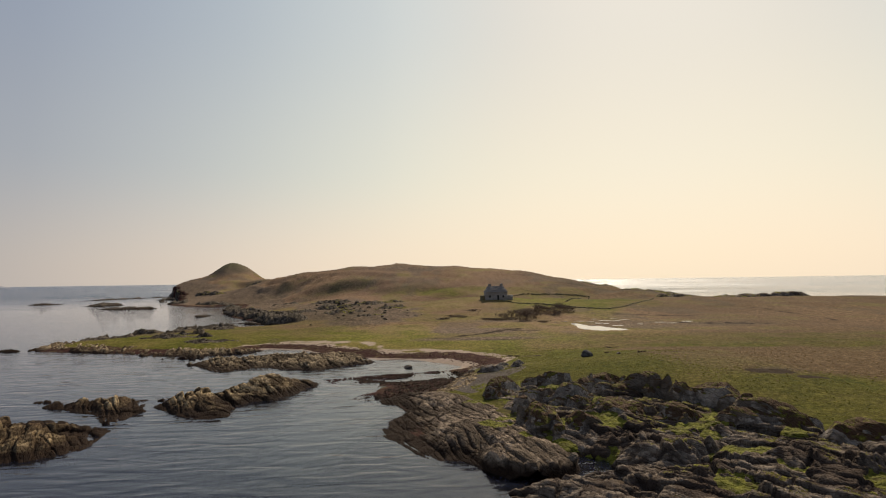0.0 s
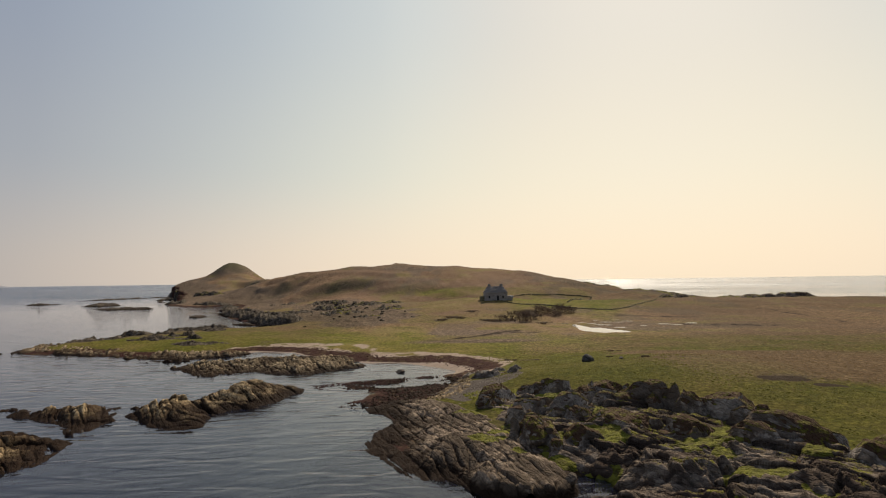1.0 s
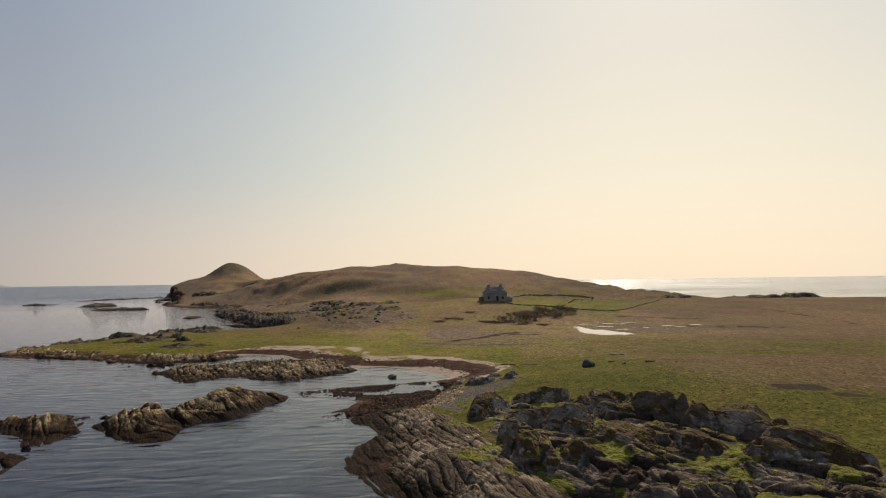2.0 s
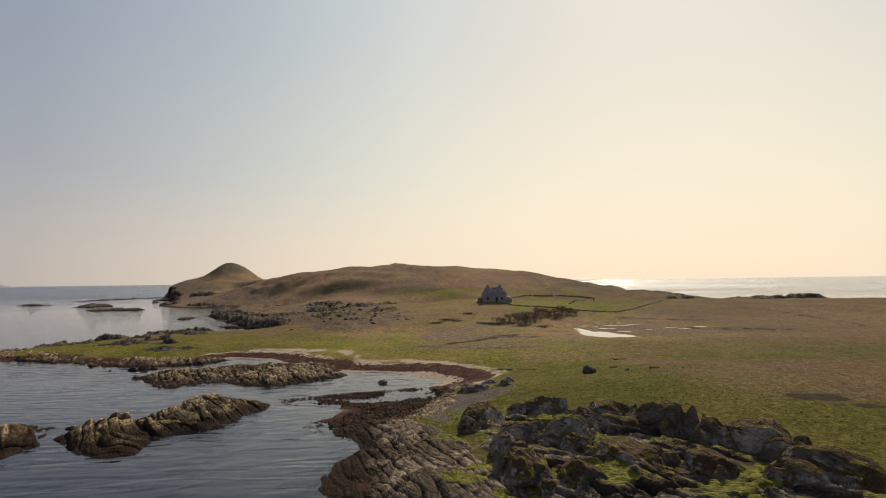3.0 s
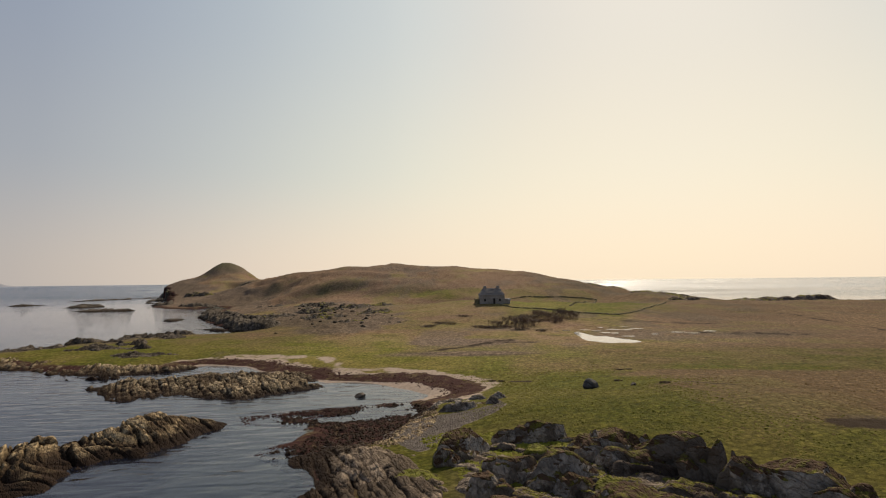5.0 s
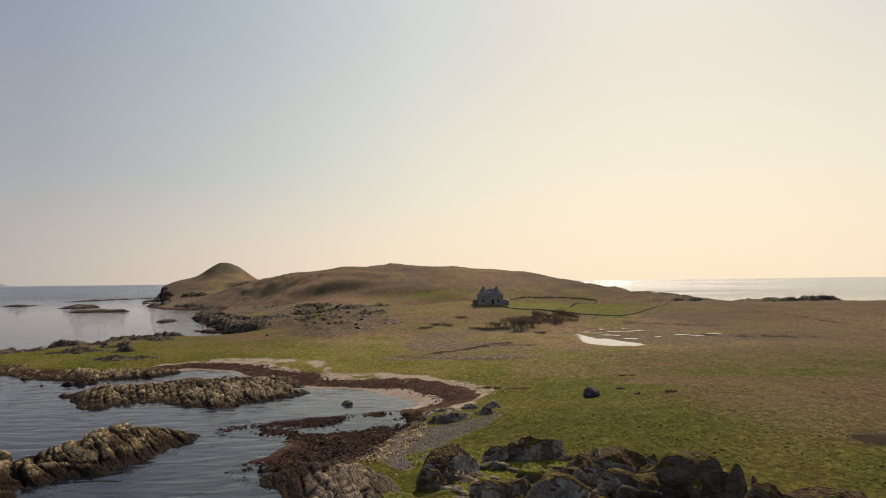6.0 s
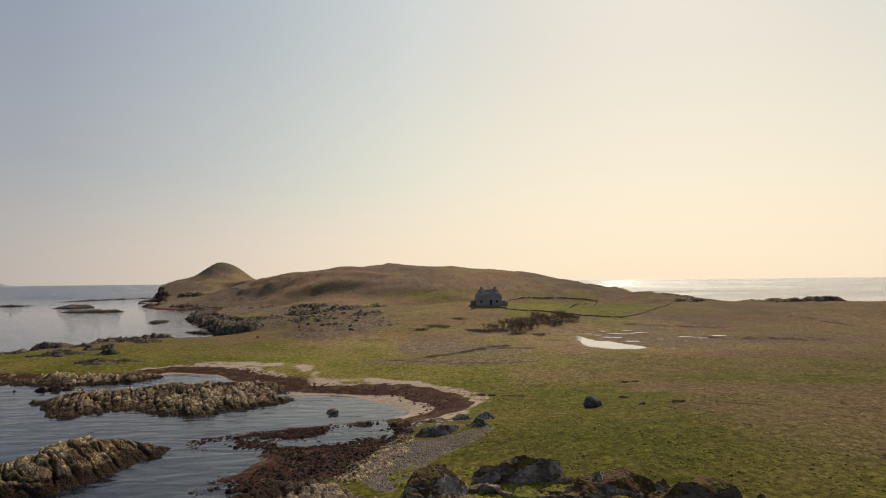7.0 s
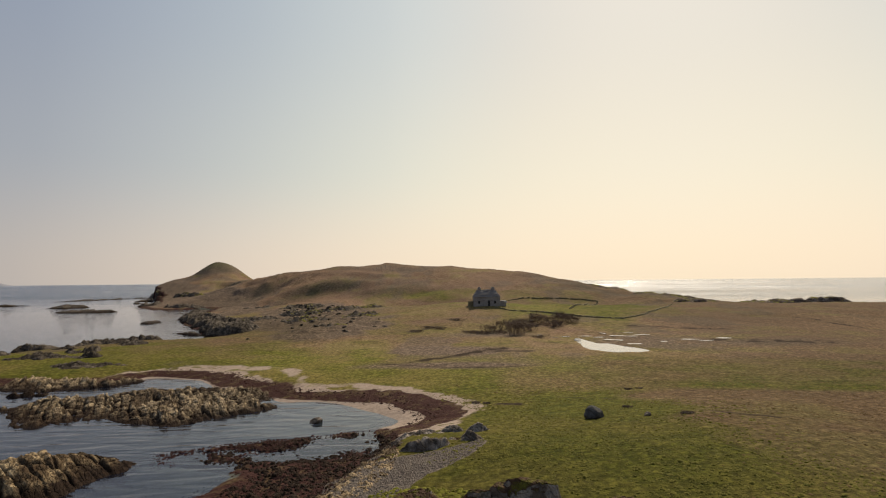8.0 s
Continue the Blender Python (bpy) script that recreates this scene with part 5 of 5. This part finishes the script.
for k, (sx, sy, kind_) in enumerate(THICKET):
    ob = new("shrub", SHRUBS[kind_])
    ob.matrix_world = pose(sx, sy, height_at(sx, sy), 0, 0, 67 * k)
    tagged(ob, "low dark scrub on the wet moor" if kind_ == 3 else "bare leafless shrub on the wet moor", "shrub", "shrubs on the moor")


def scattered(name, mat, count, area, seed, size, shape, label, category, keep=None, lift=0.0, tall=(0.5, 1.0)):
    """Many small pieces in one mesh: shape is 'tuft' or 'cobble'."""
    rng = np.random.default_rng(seed)
    poly = rounded(area, 4)
    (x0, y0), (x1, y1) = poly.min(0), poly.max(0)
    x, y = rng.uniform(x0, x1, count * 3), rng.uniform(y0, y1, count * 3)
    ok = inside(poly, x, y) > 0
    if keep is not None:
        ok &= keep(x, y, rng)
    x, y = x[ok][:count], y[ok][:count]
    z = terrain(x, y)[0] + lift
    s = rng.uniform(size[0], size[1], len(x)) * (0.6 + 0.8 * rng.random(len(x)) ** 3)
    h = s * rng.uniform(tall[0], tall[1], len(x))
    if shape == "cobble":
        base = np.array([(1, 0, 0), (0.3, 0.95, 0), (-0.8, 0.6, 0), (-0.8, -0.6, 0), (0.3, -0.95, 0), (0.45, 0.1, 1), (-0.25, 0.4, 0.92), (-0.2, -0.45, 0.85)])
        tri = np.array([(0, 1, 5), (1, 6, 5), (1, 2, 6), (2, 3, 7), (2, 7, 6), (3, 4, 7), (4, 0, 5), (4, 5, 7), (5, 6, 7)])
    else:
        pts, tri = [], []
        for k in range(7):
            a_ = 0.898 * k + 0.3
            o = len(pts)
            pts += [(0.28 * math.cos(a_ - 0.5), 0.28 * math.sin(a_ - 0.5), 0), (0.28 * math.cos(a_ + 0.5), 0.28 * math.sin(a_ + 0.5), 0), (0.85 * math.cos(a_), 0.85 * math.sin(a_), 0.75 + 0.25 * (k % 3 - 1))]
            tri.append((o, o + 1, o + 2))
        base, tri = np.array(pts), np.array(tri)
    a_ = rng.uniform(0, 6.283, len(x))[:, None]
    jitter = 1 + 0.25 * rng.standard_normal((len(x), len(base)))
    bx, by = base[None, :, 0] * jitter, base[None, :, 1] * jitter
    co = np.stack([x[:, None] + s[:, None] * (bx * np.cos(a_) - by * np.sin(a_)), y[:, None] + s[:, None] * (bx * np.sin(a_) + by * np.cos(a_)),
                   z[:, None] - 0.12 * h[:, None] + h[:, None] * base[None, :, 2]], -1).reshape(-1, 3)
    faces = (tri[None] + (np.arange(len(x)) * len(base))[:, None, None]).reshape(-1, 3)
    mesh = bpy.data.meshes.new(name)
    mesh.vertices.add(len(co))
    mesh.vertices.foreach_set("co", co.ravel().astype(np.float32))
    mesh.loops.add(faces.size)
    mesh.loops.foreach_set("vertex_index", faces.ravel().astype(np.int32))
    mesh.polygons.add(len(faces))
    mesh.polygons.foreach_set("loop_start", np.arange(0, faces.size, 3, dtype=np.int32))
    mesh.update(calc_edges=True)
    mesh.materials.append(mat)
    return tagged(new(name, mesh), label, category, kind="stuff")


FIELD = [(5, 72), (9, 78), (9, 88), (3, 100), (20, 112), (60, 116), (80, 90), (60, 60), (36, 36), (29, 42), (24, 50), (18, 60), (10, 66)]


def dry(x, y, r):
    return smooth(20, 30, x + 4 * fbm(x, y, 9, 3, 41)) * smooth(56, 66, y) + 0.8 * smooth(84, 108, y + 5 * fbm(x, y, 12, 2, 43)) > r.random(len(x))


def thinning(x, y, r):
    bare = np.max([along_line(x, y, line, wide * 1.2) for line, wide, much in PEAT], axis=0) > 0.4
    return ~bare & (fbm(x, y, 3.2, 3, 71) + 0.35 * r.standard_normal(len(x)) > -0.15) & (r.random(len(x)) < np.clip(72 / y, 0, 1) ** 2 * (1 - smooth(88, 116, y)))


scattered("grass", TURF, 56000, FIELD, 5, (0.06, 0.145), "cobble", "short tussocky green grass of the field", "grass", lambda x, y, r: thinning(x, y, r) & ~dry(x, y, r), tall=(0.25, 0.55))
scattered("dry_grass", plain_material("dry_tussock", (0.070, 0.043, 0.017), (0.155, 0.100, 0.040), 1.2), 26000, FIELD, 15, (0.05, 0.12), "cobble", "brown withered tussocks of the moor", "grass",
          lambda x, y, r: thinning(x, y, r) & dry(x, y, r), tall=(0.25, 0.5))
scattered("outcrop_turf", plain_material("pocket_turf", (0.065, 0.062, 0.010), (0.215, 0.205, 0.026), 0.7), 9000, [(2.5, 67), (5, 60), (6.5, 52), (9.5, 46), (20, 40), (24, 44), (20, 54), (12, 62), (8, 66)], 17, (0.09, 0.26), "cobble", "mossy turf in the hollows of the outcrop", "turf", None, tall=(0.25, 0.6))
scattered("seaweed", WEED, 4200, [(-10, 66), (-5, 64.5), (0, 68), (1, 72), (3, 76), (2, 82), (0, 86), (-5, 83.5), (-14, 79.5), (-15, 76), (-9, 74)], 6, (0.04, 0.14), "cobble",
          "dark weed-covered stones on the low shore", "seaweed", lambda x, y, r: fbm(x, y, 2.6, 3, 72) + 0.2 * r.standard_normal(len(x)) > -0.12, tall=(0.4, 0.7))
scattered("shore_stones", SHORE_ROCK, 3600, [(-9, 66), (-5, 64), (1, 66), (3, 70), (3, 76), (1, 83), (-3, 83.5), (-12, 79), (-13, 77), (-6, 73)], 16, (0.05, 0.26), "cobble", "tan stones among the weed on the low shore", "stones", None, tall=(0.4, 0.8))
scattered("seaweed_band", WEED, 3600, [(7, 84), (6, 91), (0, 98), (-12, 103), (-22, 115), (-34, 117), (-38, 111), (-25, 110), (-15, 100), (-3, 93), (2, 86)], 7, (0.06, 0.18), "cobble",
          "heaps of dark red seaweed along the beach", "seaweed", lambda x, y, r: (lambda d: (d > 1.0) & (d < 4.0))(terrain(x, y)[1] + 1.5 * fbm(x, y, 6.5, 4, 31)), tall=(0.35, 0.7))
scattered("shingle", plain_material("shingle_stone", (0.098, 0.079, 0.063), (0.27, 0.218, 0.170), 5.0), 9000, [(9, 75), (6, 73.5), (1, 72.5), (-1, 70), (1.5, 65), (3, 64), (5, 68.5), (8, 72)], 8, (0.035, 0.085), "cobble",
          "grey rounded shingle behind the rocks", "shingle", None)

# ---------------------------------------------------------------- far shore and small things
gx, gy = np.meshgrid(np.linspace(-3260, -2620, 60), np.linspace(3450, 3700, 24))
rise = 42 * np.exp(-((gx + 2960) / 130) ** 2 - ((gy - 3570) / 60) ** 2) + 5 * fbm(gx, gy, 90, 3, 90) - 6
mesh = grid_mesh("distant_island", gx, gy, rise, rise > -5)
# sea haze put into the island's own colour as a pale grey
mesh.materials.append(plain_material("hazy_distance", (0.30, 0.30, 0.32), (0.36, 0.35, 0.36), 0.01))
tagged(new("distant_island", mesh), "pale distant island in the sea haze", "backdrop", kind="structure")


def washed_up_float(x, y):
    base = tagged(new("fishing_float"), "white fishing float washed up beside the crag", "float")
    base.matrix_world = pose(x, y, height_at(x, y) + 0.16, 70, 0, 30)
    bm = bmesh.new()
    bmesh.ops.create_uvsphere(bm, u_segments=20, v_segments=14, radius=0.2, matrix=Matrix.Diagonal((1, 1, 1.2, 1)))
    part("shell", bm, LIME, base)
    bm = bmesh.new()
    bmesh.ops.create_cone(bm, cap_ends=True, segments=12, radius1=0.055, radius2=0.04, depth=0.1, matrix=Matrix.Translation((0, 0, 0.26)))
    part("collar", bm, DARK, base, "dark rubber collar")


washed_up_float(4.0, 63.2)


def rush_clump(x, y, k):
    ob = new("rush_clump", RUSHES[k % 2])
    ob.matrix_world = pose(x, y, height_at(x, y), 0, 0, 61 * k)
    tagged(ob, "dark clump of rushes on the short grass", "rushes", "rush clumps")


RUSHES = [shrub_mesh(60, 0.22, 0.9, 34), shrub_mesh(61, 0.16, 0.7, 28)]
for k, (px, py) in enumerate([(23.8, 94.5), (25.0, 94.8), (23.4, 77.2), (20.6, 82.6), (8.6, 91.6), (9.6, 91.2)]):
    rush_clump(px, py, k)

scattered("strewn_stones", WEED, 700, [(-17, 76), (-12, 75), (-6, 79.5), (-3, 83), (-8, 82.6), (-16, 79)], 18, (0.05, 0.15), "cobble", "dark weedy stones strewn through the shallows", "stones", lambda x, y, r: fbm(x, y, 2.0, 3, 73) > -0.1, lift=0.10, tall=(0.4, 0.7))
